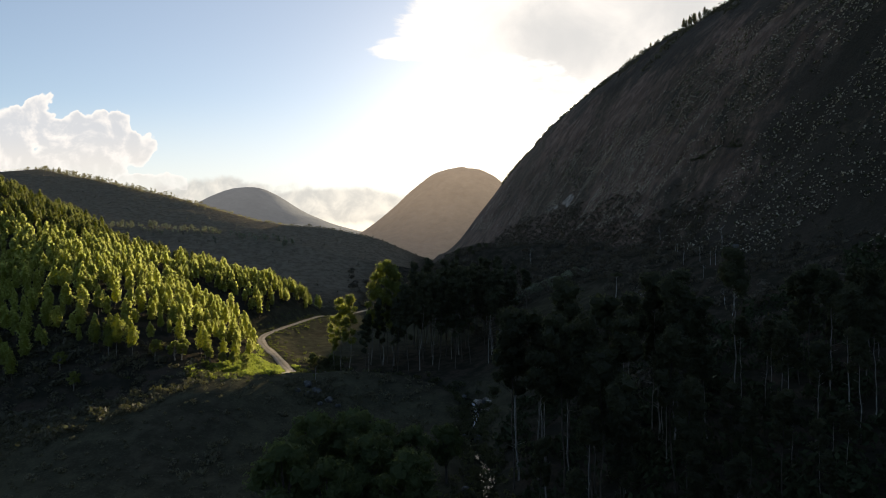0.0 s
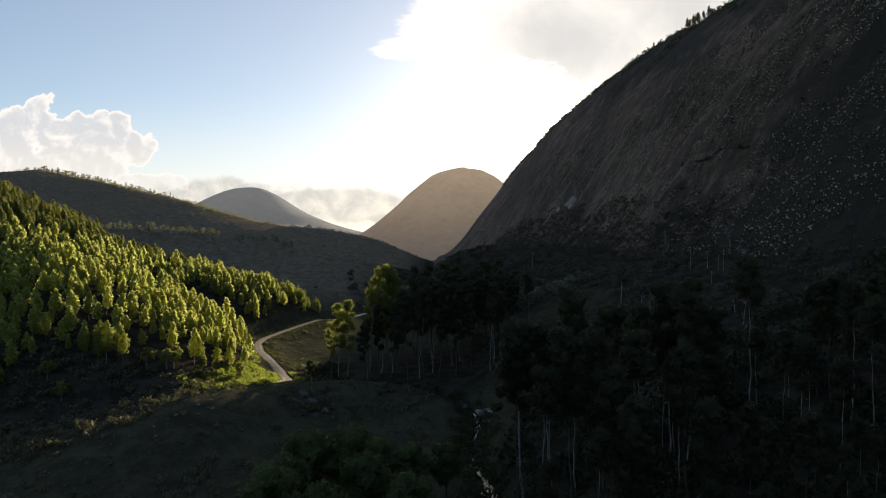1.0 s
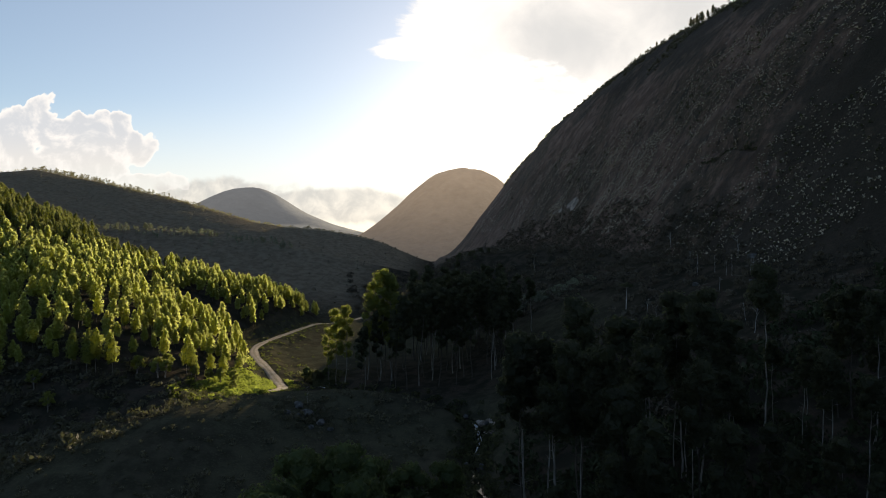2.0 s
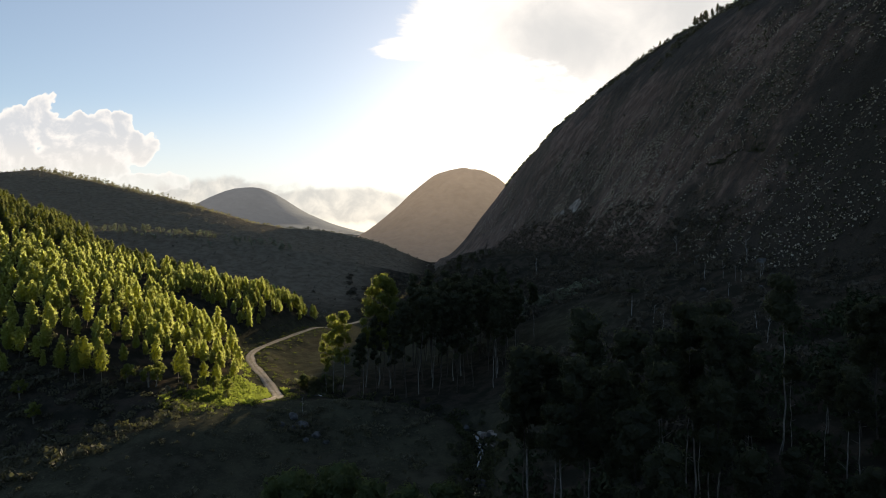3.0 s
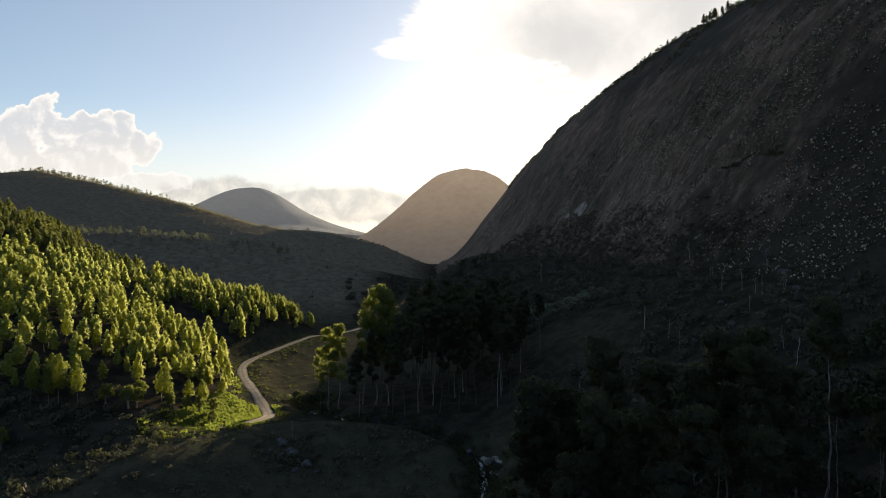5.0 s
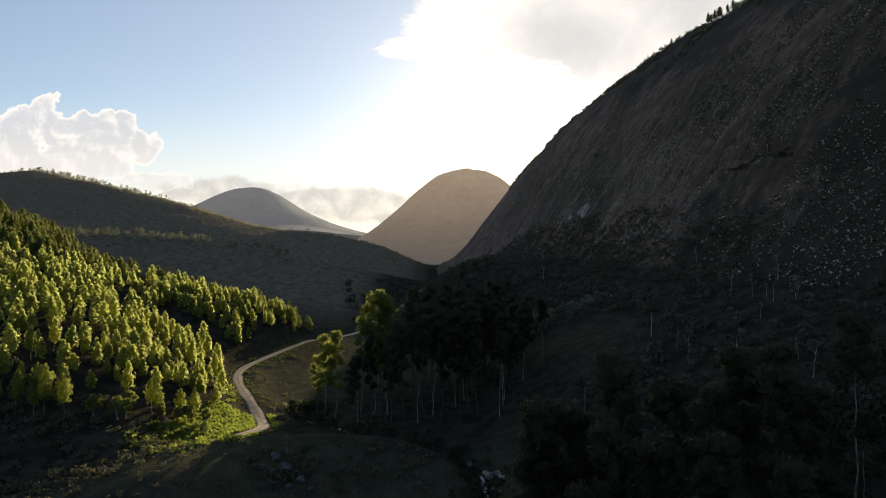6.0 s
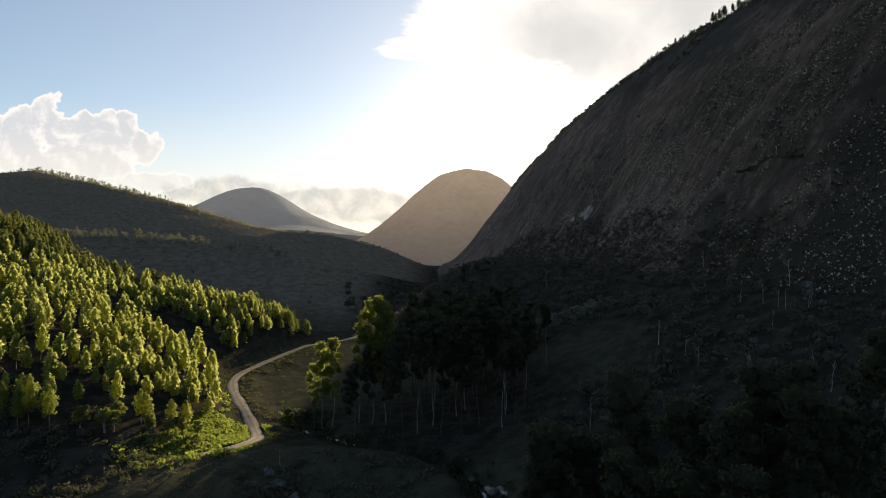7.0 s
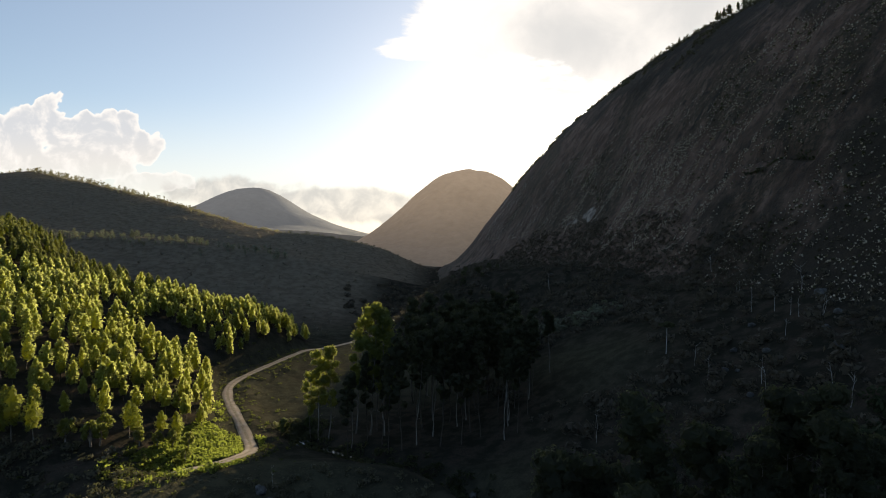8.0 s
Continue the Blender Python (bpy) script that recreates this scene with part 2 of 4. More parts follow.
# opaque dark leaf: the deep shade under the crowns is put into its colour
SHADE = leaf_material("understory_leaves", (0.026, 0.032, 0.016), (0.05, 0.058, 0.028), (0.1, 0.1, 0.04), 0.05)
# darker plantation leaf: shade along the crest is put into the colour
LEAF_CREST = leaf_material("shaded_crest_leaves", (0.05, 0.06, 0.03), (0.10, 0.112, 0.05), (0.40, 0.42, 0.12), 0.40)
LEAF_BROAD = leaf_material("broadleaf_leaves", (0.036, 0.046, 0.022), (0.078, 0.095, 0.042), (0.30, 0.36, 0.11), 0.30)
# lighter copy of the eucalyptus leaf, with sunlight put into its colour
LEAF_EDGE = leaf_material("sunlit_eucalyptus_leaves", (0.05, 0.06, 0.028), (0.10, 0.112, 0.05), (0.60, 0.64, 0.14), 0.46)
LEAF_BUSH = leaf_material("scrub_leaves", (0.075, 0.068, 0.048), (0.145, 0.128, 0.088), (0.2, 0.2, 0.07), 0.2)
LEAF_HEATH = leaf_material("heath_leaves", (0.066, 0.056, 0.042), (0.125, 0.105, 0.080), (0.2, 0.175, 0.1), 0.2)
LEAF_HEDGE = leaf_material("hedge_leaves", (0.12, 0.125, 0.09), (0.24, 0.245, 0.18), (0.3, 0.32, 0.16), 0.25)
LEAF_RIDGE = leaf_material("ridge_leaves", (0.07, 0.07, 0.042), (0.14, 0.13, 0.08), (0.42, 0.40, 0.22), 0.40)
# raised in tone so the leaf colour carries the haze over the far side
LEAF_WOODS = leaf_material("hazed_woodland_leaves", (0.160, 0.132, 0.096), (0.215, 0.178, 0.130), (0.34, 0.30, 0.2), 0.25)
LEAF_GRASS = leaf_material("meadow_grass", (0.042, 0.050, 0.020), (0.080, 0.086, 0.032), (0.24, 0.28, 0.06), 0.30)
# brighter copy of the meadow grass: sun on the verge is put into the colour
LEAF_VERGE = leaf_material("verge_grass_blades", (0.06, 0.082, 0.025), (0.11, 0.135, 0.04), (0.46, 0.54, 0.09), 0.45)
LEAF_GREY = leaf_material("grey_rosette_leaves", (0.58, 0.50, 0.38), (0.97, 0.86, 0.69), (0.2, 0.2, 0.15), 0.1, 0.45)
BARK_PALE, BARK_DARK = material("pale_bark", bark_build((0.31, 0.275, 0.235), (0.16, 0.138, 0.115))), material("brown_bark", bark_build((0.11, 0.088, 0.068), (0.055, 0.043, 0.033)))
SNAG = material("bleached_wood", bark_build((0.48, 0.45, 0.41), (0.27, 0.245, 0.21)))


# ---- the lie of the land ----
def soft(v, w):
    """A ramp that starts softly: 0 below, v above, over about w metres."""
    return w * np.logaddexp(0.0, v / w)


def soft_max(a, b, w):
    return b + soft(a - b, w)


def bell(x, y, cx, cy, sx, sy, turn=0.0):
    c, s = math.cos(turn), math.sin(turn)
    u, v = c * (x - cx) + s * (y - cy), -s * (x - cx) + c * (y - cy)
    return np.exp(-0.5 * ((u / sx) ** 2 + (v / sy) ** 2))


def fractal(x, y, size, octaves=4, seed=0, gain=0.5):
    """Smooth value noise over a plane, about -1 to 1."""
    total, amp, norm = np.zeros(np.broadcast(x, y).shape), 1.0, 0.0
    for o in range(octaves):
        px, py = x / size + 17.3 * o + seed * 7.1, y / size - 9.7 * o + seed * 3.3
        ix, iy = np.floor(px), np.floor(py)
        fx, fy = px - ix, py - iy
        fx, fy = fx * fx * (3 - 2 * fx), fy * fy * (3 - 2 * fy)

        def h(i, j):
            v = np.sin(i * 127.1 + j * 311.7 + seed * 74.7 + o * 19.19) * 43758.5453
            return 2 * (v - np.floor(v)) - 1
        total = total + amp * ((h(ix, iy) * (1 - fx) + h(ix + 1, iy) * fx) * (1 - fy) + (h(ix, iy + 1) * (1 - fx) + h(ix + 1, iy + 1) * fx) * fy)
        norm += amp
        amp, size = amp * gain, size / 2
    return total / norm


ROAD_LINE = [(-55, 158), (-49, 167), (-44.5, 177), (-48, 187), (-58, 205), (-68, 224), (-72.5, 239), (-70, 256), (-64, 282), (-57, 308), (-44, 330), (-34, 345)]
STREAM_LINE = [(0, 20), (3, 60), (5, 88), (9, 110), (5, 128), (9, 148), (7, 162), (-6, 172), (-22, 186), (-38, 196), (-39, 202)]


def smooth_line(pts, step):
    """A rounded run of points through a rough line."""
    p = np.array(pts, float)
    for _ in range(3):
        q = np.empty((2 * len(p) - 2, 2))
        q[0::2], q[1::2] = 0.75 * p[:-1] + 0.25 * p[1:], 0.25 * p[:-1] + 0.75 * p[1:]
        p = np.vstack([p[:1], q, p[-1:]])
    d = np.concatenate([[0], np.cumsum(np.hypot(*np.diff(p, axis=0).T))])
    s = np.arange(0, d[-1], step)
    return np.stack([np.interp(s, d, p[:, 0]), np.interp(s, d, p[:, 1])], 1)


def near_line(x, y, line):
    """Distance from each place to a run of points."""
    x, y = np.broadcast_arrays(x, y)
    best = np.full(x.shape, 1e9)
    box = (x > line[:, 0].min() - 30) & (x < line[:, 0].max() + 30) & (y > line[:, 1].min() - 30) & (y < line[:, 1].max() + 30)
    bx, by = x[box], y[box]
    b = np.full(bx.shape, 1e9)
    for lx, ly in line:
        b = np.minimum(b, (bx - lx) ** 2 + (by - ly) ** 2)
    best[box] = np.sqrt(b)
    return best


def hill_run(x, y):
    """How far a place lies up the plantation slope from its winding foot."""
    return -x - np.interp(y, [100, 150, 200, 222, 240, 262, 285, 320, 360], [56, 54, 57, 62, 65, 61, 56, 58, 75])


def plantation_hill(x, y):
    r = hill_run(x, y)
    h = 3.5 + (0.62 + 0.12 * np.clip((y - 240) / 40, 0, 1)) * soft(r, 2.5) - 0.12 * np.clip((y - 240) / 40, 0, 1) * soft(r - 22, 6) - 0.40 * soft(r - 40, 10) + 0.25 * soft(r - 95, 15) - 0.06 * soft(r - 130, 30) - 0.20 * soft(r - 300, 40)
    h = h - 0.60 * np.maximum(0, -r) - 2.8 * np.exp(-0.5 * ((r - 38) / 16) ** 2) * np.clip((y - 145) / 15, 0, 1) * np.clip((245 - y) / 20, 0, 1)
    h = h - 0.70 * soft(-0.755 * (x + 88) - 0.655 * (y - 152) - 1, 6) * np.clip((250 - y) / 40, 0, 1)  # shaded flank beyond the spur
    h = h - 0.37 * soft(174 - y - 0.05 * r, 8) * np.clip((r - 10) / 12, 0, 1) - 0.60 * soft(151 - y, 3) * np.clip((r - 3) / 8, 0, 1) - 0.27 * soft(y - 265, 8) * np.clip((r - 25) / 25, 0, 1) * np.clip((140 - r) / 40, 0.45, 1) - 0.40 * soft(y - 318 - 0.15 * r, 10)
    return h + 1.2 * fractal(x, y, 40, 3, 3) * np.clip(r / 20, 0, 1)


ROAD_RUN, STREAM_RUN = smooth_line(ROAD_LINE, 2.0), smooth_line(STREAM_LINE, 2.0)


def bare_ground(x, y):
    """Height of the land without road and stream bed."""
    floor = 0.6 + 0.028 * soft(y - 180, 30)
    # plantation hill: a long slope that faces the stream, steep at its foot
    z = soft_max(floor, plantation_hill(x, y), 1.5)
    # grassy bank before the plantation, falling towards the stream
    bank = 10.2 - 0.10 * np.abs(x + 48) - 0.18 * soft(-56 - x, 3) - 0.30 * soft((y - 143) * 0.75 + (x + 46) * 0.3, 4) - 0.44 * soft(-(y - 138) * 0.75 + (x + 46) * 0.62, 4)
    z = soft_max(z, bank, 1.5)
    z = z + 5.0 * bell(x, y, -19, 161, 15, 8, -0.15)
    # scree and scrub slope under the granite
    foot = np.interp(y, [60, 100, 174, 200, 253, 300, 345, 420, 520], [26, 24, 10, 2, -3, -16, -32, -29, -12])
    steep = np.interp(y, [250, 300, 345, 420, 520, 640], [0.46, 0.48, 0.85, 0.85, 0.5, 0.10])
    run = x - foot - soft(x - foot - np.interp(y, [260, 300, 345, 420], [116, 76, 40, 42]), 8)
    z = z + steep * soft(run, 6) + 1.5 * fractal(x, y, 30, 3, 5) * np.clip((x - foot) / 30, 0, 1)
    # middle ridge and the long dark range beyond
    mid = 57 - 0.20 * soft(x + 190, 20) - 0.38 * np.abs(y - 475 + 0.1 * x)
    z = soft_max(z, mid + 4 * fractal(x, y, 60, 3, 7), 6)
    rise = np.interp(x, [-2500, -1400, -900, -640, -388, -222, -125, -72, -10, 60, 600, 2500], [120, 146, 174, 166, 114, 74, 60, 51, 27, 6, 60, 90])
    line = 640 + 0.62 * soft(-x - 120, 60)
    far = rise - np.where(y < line, 0.21, 0.12) * (np.sqrt((y - line) ** 2 + 900) - 30) + 7 * fractal(x, y, 120, 4, 9)
    z = soft_max(z, far, 10)
    # land beside the camera, and an unseen rise behind it that cuts low sky light
    z = z + 60 * np.clip((-x - 300) / 500, 0, 1) ** 1.5 * np.clip((500 - y) / 300, 0, 1) + 0.30 * soft(-y - 60, 20) * np.clip((y + 700) / 300, 0.2, 1)
    return z + 0.35 * fractal(x, y, 9, 3, 1)


ROAD_Z = bare_ground(ROAD_RUN[:, 0], ROAD_RUN[:, 1])
for _ in range(12):
    ROAD_Z[1:-1] = (ROAD_Z[:-2] + ROAD_Z[1:-1] + ROAD_Z[2:]) / 3
ROAD_Z = np.minimum(ROAD_Z, np.interp(ROAD_RUN[:, 1], [140, 165, 185, 310, 560], [9.0, 4.5, 3.4, 7.5, 20]))


def ground(x, y):
    """Height of the ground sheet."""
    x, y = np.asarray(x, float), np.asarray(y, float)
    z = bare_ground(x, y)
    d = near_line(x, y, ROAD_RUN)
    k = np.clip((9 - d) / 6.5, 0, 1)
    k = k * k * (3 - 2 * k)
    if np.any(k > 0):
        level = np.zeros(x.shape)
        weight = np.zeros(x.shape)
        m = k > 0
        for (lx, ly), lz in zip(ROAD_RUN, ROAD_Z):
            w = np.exp(-((x[m] - lx) ** 2 + (y[m] - ly) ** 2) / 18.0)
            level[m] += w * lz
            weight[m] += w
        z = np.where(m, z * (1 - k) + k * level / np.maximum(weight, 1e-9), z)
    s = near_line(x, y, STREAM_RUN)
    k = np.clip((6 - s) / 4.5, 0, 1)
    bed = -1.6 + 0.026 * soft(y - 200, 30)
    return z * (1 - k) + k * np.minimum(z, bed)


def dome(x, y):
    """Height of the granite mountain."""
    c, s = math.cos(0.205), math.sin(0.205)
    u, v = c * (x - 277.1) + s * (y - 335.5), -s * (x - 277.1) + c * (y - 335.5)
    q = np.abs(u / 223.8) ** 3.497 + np.abs(v / 601.7) ** 3.497
    return 34.6 + 171 * np.maximum(0, 1 - q) ** 1.821 - 70 * np.maximum(0, q - 1) - 0.006 * np.maximum(0, y - 640) ** 2


# ---- mesh helpers ----
def mesh_of(name, verts, faces, mat, smooth=False, inner=None):
    me = bpy.data.meshes.new(name)
    verts, faces = np.asarray(verts, np.float32), np.asarray(faces, np.int32)
    k = faces.shape[1]
    me.vertices.add(len(verts))
    me.vertices.foreach_set("co", verts.ravel())
    me.loops.add(faces.size)
    me.loops.foreach_set("vertex_index", faces.ravel())
    me.polygons.add(len(faces))
    me.polygons.foreach_set("loop_start", np.arange(0, faces.size, k, dtype=np.int32))
    me.polygons.foreach_set("use_smooth", np.full(len(faces), smooth))
    me.update(calc_edges=True)
    me.materials.append(mat)
    if inner is not None:
        me.materials.append(DENSE)
        me.polygons.foreach_set("material_index", np.asarray(inner, np.int32))
    return me


def part(name, me, parent, label=""):
    ob = new(name, me)
    ob.parent = parent
    return tagged(ob, label)


def joined(pieces):
    """Several (verts, faces) as one."""
    vs, fs, n = [], [], 0
    for v, f in pieces:
        vs.append(v)
        fs.append(f + n)
        n += len(v)
    return np.vstack(vs), np.vstack(fs)


def sheet(xs, ys, height):
    gx, gy = np.meshgrid(xs, ys)
    v = np.stack([gx, gy, height(gx, gy)], -1).reshape(-1, 3)
    i = np.arange(len(xs) * len(ys)).reshape(len(ys), len(xs))
    f = np.stack([i[:-1, :-1], i[:-1, 1:], i[1:, 1:], i[1:, :-1]], -1).reshape(-1, 4)
    return v, f


def tube(points, radii, sides=6):
    p, r = np.asarray(points, float), np.asarray(radii, float)
    t = np.gradient(p, axis=0)
    t /= np.linalg.norm(t, axis=1)[:, None] + 1e-9
    side = np.cross(t, np.where(np.abs(t[:, 2:3]) > 0.9, [[1.0, 0, 0]], [[0, 0, 1.0]]))
    side /= np.linalg.norm(side, axis=1)[:, None] + 1e-9
    up = np.cross(t, side)
    a = np.arange(sides) * 2 * math.pi / sides
    v = p[:, None] + r[:, None, None] * (np.cos(a)[None, :, None] * side[:, None] + np.sin(a)[None, :, None] * up[:, None])
    i = np.arange(len(p) * sides).reshape(len(p), sides)
    j = np.roll(i, -1, 1)
    return v.reshape(-1, 3), np.stack([i[:-1], j[:-1], j[1:], i[1:]], -1).reshape(-1, 4)


def grafted(bole, limbs):
    """Limbs sewn to the bole so that the wood is one skin."""
    v, f = joined([bole] + limbs)
    at, sew = len(bole[0]), []
    for lv, _ in limbs:
        i = int(np.argmin(np.sum((bole[0] - lv[0]) ** 2, 1)))
        sew.append((i, i - 1 if i else 1, at, at + 1))
        at += len(lv)
    return v, np.vstack([f, np.array(sew)])


def leaf_quads(rng, at, size, droop=0.0, out=None):
    """A small leaf spray at each place, turned at random or, with out, lying on the outside of its clump."""
    n = len(at)
    a = rng.normal(size=(n, 3))
    a[:, 2] -= droop
    if out is not None:
        face = out / (np.linalg.norm(out, axis=1)[:, None] + 1e-9) + 0.38 * rng.normal(size=(n, 3))
        a = np.cross(face, a)
    a /= np.linalg.norm(a, axis=1)[:, None]
    b = np.cross(a, rng.normal(size=(n, 3)) if out is None else face)
    b /= np.linalg.norm(b, axis=1)[:, None]
    s = size * rng.uniform(0.6, 1.4, (n, 1))
    v = np.stack([at - a * s, at + b * s * 0.5, at + a * s, at - b * s * 0.5], 1).reshape(-1, 3)
    return v, np.arange(4 * n).reshape(n, 4)


def clumps(rng, centres, radii, shares, size, flat=0.8, droop=0.0, cores=True):
    """Puffs of leaves: sprays over the outside of a dense lumpy heart."""
    at, out, hearts = [], [], []
    for c, r, m in zip(centres, radii, shares):
        d = in_ball(rng, max(int(m), 6), 0.55)
        at.append(c + d * r * np.array([1, 1, flat]))
        out.append(d)
        if cores:
            zs = np.linspace(-0.58, 0.60, 5)
            w = np.sqrt(np.maximum(0.0, 0.40 - zs ** 2)) * rng.uniform(0.8, 1.1, 5) + 0.03
            hv, hf = tube(np.c_[c[0] + 0 * zs, c[1] + 0 * zs, c[2] + zs * r * flat], w * r, 7)
            hearts.append((hv + rng.normal(size=hv.shape) * 0.13 * r, hf))
    return joined([leaf_quads(rng, np.vstack(at), size, droop, np.vstack(out))] + hearts)


def in_ball(rng, n, hollow=0.55):
    d = rng.normal(size=(n, 3))
    d /= np.linalg.norm(d, axis=1)[:, None]
    return d * (hollow + (1 - hollow) * rng.random((n, 1)) ** 0.6)


# ---- trees: trunk and crown as vertices and faces, base at the origin ----
def young_tree(seed, h=8.2, count=400, leaf=0.29, rings=9, sides=9):
    """Young plantation eucalyptus: slim trunk and a dense ovoid crown of leafy puffs with a blunt tip."""
    rng = np.random.default_rng(seed)
    zs = np.linspace(0, h * 0.93, 7)
    path = np.stack([0.10 * np.cumsum(rng.normal(size=7)), 0.10 * np.cumsum(rng.normal(size=7)), zs], 1)
    path[0, :2] = 0
    low = rng.uniform(0.22, 0.34)
    wide = h * rng.uniform(0.15, 0.20)

    def girth(t):
        return wide * np.sin(math.pi * np.clip(0.10 + 0.90 * t, 0, 1) ** 0.72) ** 0.75 + 0.05

    def axis(z):
        return np.array([np.interp(z, zs, path[:, 0]), np.interp(z, zs, path[:, 1]), z])

    wood, spots = [tube(path, np.linspace(0.11, 0.02, 7), 5)], []
    for k in range(30):
        t = (k + rng.random()) / 30
        z = h * (low + (0.98 - low) * t)
        w = float(girth(t)) * rng.uniform(0.8, 1.2)
        ang = 2.4 * k + rng.normal() * 0.4
        c = axis(z) + np.array([math.cos(ang) * w * 0.78, math.sin(ang) * w * 0.78, 0])
        if k % 3 == 0:
            wood.append(tube([axis(z - 0.7), c], [0.035, 0.01], 4))
        spots.append((c, max(0.32, w * 0.40)))
    ts = np.linspace(0, 1, rings)
    zz = h * (low + 0.01 + (0.955 - low) * ts)
    hv, hf = tube(np.array([axis(z) for z in zz]), girth(ts) * 0.70, sides)
    core = np.repeat(np.array([axis(z) for z in zz]), sides, 0)
    hv = core + (hv - core) * rng.uniform(0.68, 1.16, (len(hv), 1)) + rng.normal(size=hv.shape) * 0.07
    return grafted(wood[0], wood[1:]), joined([clumps(rng, [c for c, _ in spots], [r for _, r in spots], [count / 30] * 30, leaf, 1.1, 0.0, False), (hv, hf)]), len(hf)


def tall_tree(seed, h=30.0, bare=0.5, count=2300, bole=0.17, spread=1.0):
    """Grown eucalyptus: long pale bole, limbs, and rounded puffs of leaves high up."""
    rng = np.random.default_rng(seed)
    zs = np.linspace(0, h * 0.96, 11)
    path = np.stack([0.16 * np.cumsum(rng.normal(size=11)), 0.16 * np.cumsum(rng.normal(size=11)), zs], 1)
    path[0, :2] = 0
    wood = [tube(path, np.linspace(bole, 0.035, 11) + np.array([0.4 * bole] + [0] * 10), 6)]
    tips = [(path[-1] + (0, 0, 0.2), h * 0.055)]
    for k in range(15):
        t = bare + (0.95 - bare) * ((k + rng.random()) / 15) ** 0.8
        z = h * t
        base = np.array([np.interp(z, zs, path[:, 0]), np.interp(z, zs, path[:, 1]), z])
        ang = 2.4 * k + rng.normal() * 0.5
        reach = spread * h * (0.095 * (1.1 - 0.55 * (t - bare) / (1 - bare))) * rng.uniform(0.6, 1.2)
        tip = base + np.array([math.cos(ang) * reach, math.sin(ang) * reach, reach * rng.uniform(0.6, 1.2)])
        bend = (base + tip) / 2 + np.array([math.cos(ang), math.sin(ang), -0.6]) * reach * 0.12
        wood.append(tube([base, bend, tip], [0.05, 0.03, 0.012], 4))
        tips.append((tip, h * rng.uniform(0.048, 0.082) * spread ** 0.5))
        if rng.random() < 0.5:
            tips.append((bend + rng.normal(size=3) * 0.8, h * rng.uniform(0.03, 0.05)))
    for _ in range(5):  # dead stubs on the bole
        z = h * rng.uniform(0.15, bare)
        base = np.array([np.interp(z, zs, path[:, 0]), np.interp(z, zs, path[:, 1]), z])
        ang = rng.uniform(0, 6.28)
        wood.append(tube([base, base + np.array([math.cos(ang), math.sin(ang), 0.5]) * rng.uniform(0.7, 2.2)], [0.05, 0.015], 4))
    size = np.array([r for _, r in tips])
    share = (count * size ** 2 / np.sum(size ** 2)).astype(int)
    return grafted(wood[0], wood[1:]), clumps(rng, [c for c, _ in tips], [r for _, r in tips], share, 0.25, 0.95, 0.3)


def broad_tree(seed, h=12.0, count=2000):
    """Round-headed broadleaf tree with a short trunk that forks low."""
    rng = np.random.default_rng(seed)
    wood, spots = [tube([(0, 0, -0.3), (0.1, 0, h * 0.2), (0.2, 0.1, h * 0.4)], [0.3, 0.22, 0.16], 7)], []
    for k in range(13):
        ang = 2.4 * k + rng.normal() * 0.3
        t = (k + 0.5) / 13
        r = h * 0.28 * math.sqrt(max(0.05, 1 - (2 * t - 0.75) ** 2 * 0.7)) * rng.uniform(0.55, 1.0)
        tip = np.array([math.cos(ang) * r, math.sin(ang) * r, h * (0.38 + 0.52 * t)])
        wood.append(tube([(0.15, 0.08, h * 0.36 * min(1, t + 0.5)), tip * np.array([0.5, 0.5, 0.85]), tip], [0.12, 0.08, 0.03], 5))
        spots.append((tip, h * rng.uniform(0.11, 0.16)))
    return grafted(wood[0], wood[1:]), clumps(rng, [c for c, _ in spots], [r for _, r in spots], [count / 13] * 13, 0.25, 0.85)


def bush(seed, r=1.2, count=33, leaf=0.24):
    rng = np.random.default_rng(seed)
    c = [np.array([0.35 * r * math.cos(k * 2.1), 0.35 * r * math.sin(k * 2.1), 0.4 * r + 0.12 * r * k]) for k in range(3)]
    return clumps(rng, c, [0.6 * r, 0.55 * r, 0.5 * r], [count / 3] * 3, leaf * r, 0.85, 0.0, False)


def place(model, at, turn, size):
    """A model's (verts, faces), turned about z, sized and set down."""
    v, f = model
    c, s = math.cos(turn), math.sin(turn)
    return v @ np.array([[c, s, 0], [-s, c, 0], [0, 0, 1]]) * size + np.asarray(at), f


def scatter(models, spots, rng, lo=0.8, hi=1.25):
    """Copies of the models at (x, y, z, size) joined into one."""
    return joined([place(models[rng.integers(len(models))], p[:3], rng.uniform(0, 6.28), p[3] * rng.uniform(lo, hi)) for p in spots])


def on_ground(xy):
    z = ground(xy[:, 0], xy[:, 1])
    return np.c_[xy, z]


# ---- ground, mountain and distance ----
def steps(*runs):
    """Grid lines from (start, stop, step) runs."""
    return np.concatenate([np.arange(a, b, s) for a, b, s in runs])


xs = steps((-4600, -1400, 160), (-1400, -500, 20), (-500, -260, 6), (-260, 130, 2.0), (130, 330, 10), (330, 1500, 60), (1500, 4700, 160))
ys = steps((-4600, -400, 160), (-400, 40, 12), (40, 330, 2.0), (330, 620, 5), (620, 1300, 14), (1300, 4700, 130))
gv, gf = sheet(xs, ys, ground)
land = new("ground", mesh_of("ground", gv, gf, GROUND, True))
tagged(land, "valley ground of rough grass and brown forest earth", "ground", kind="structure")


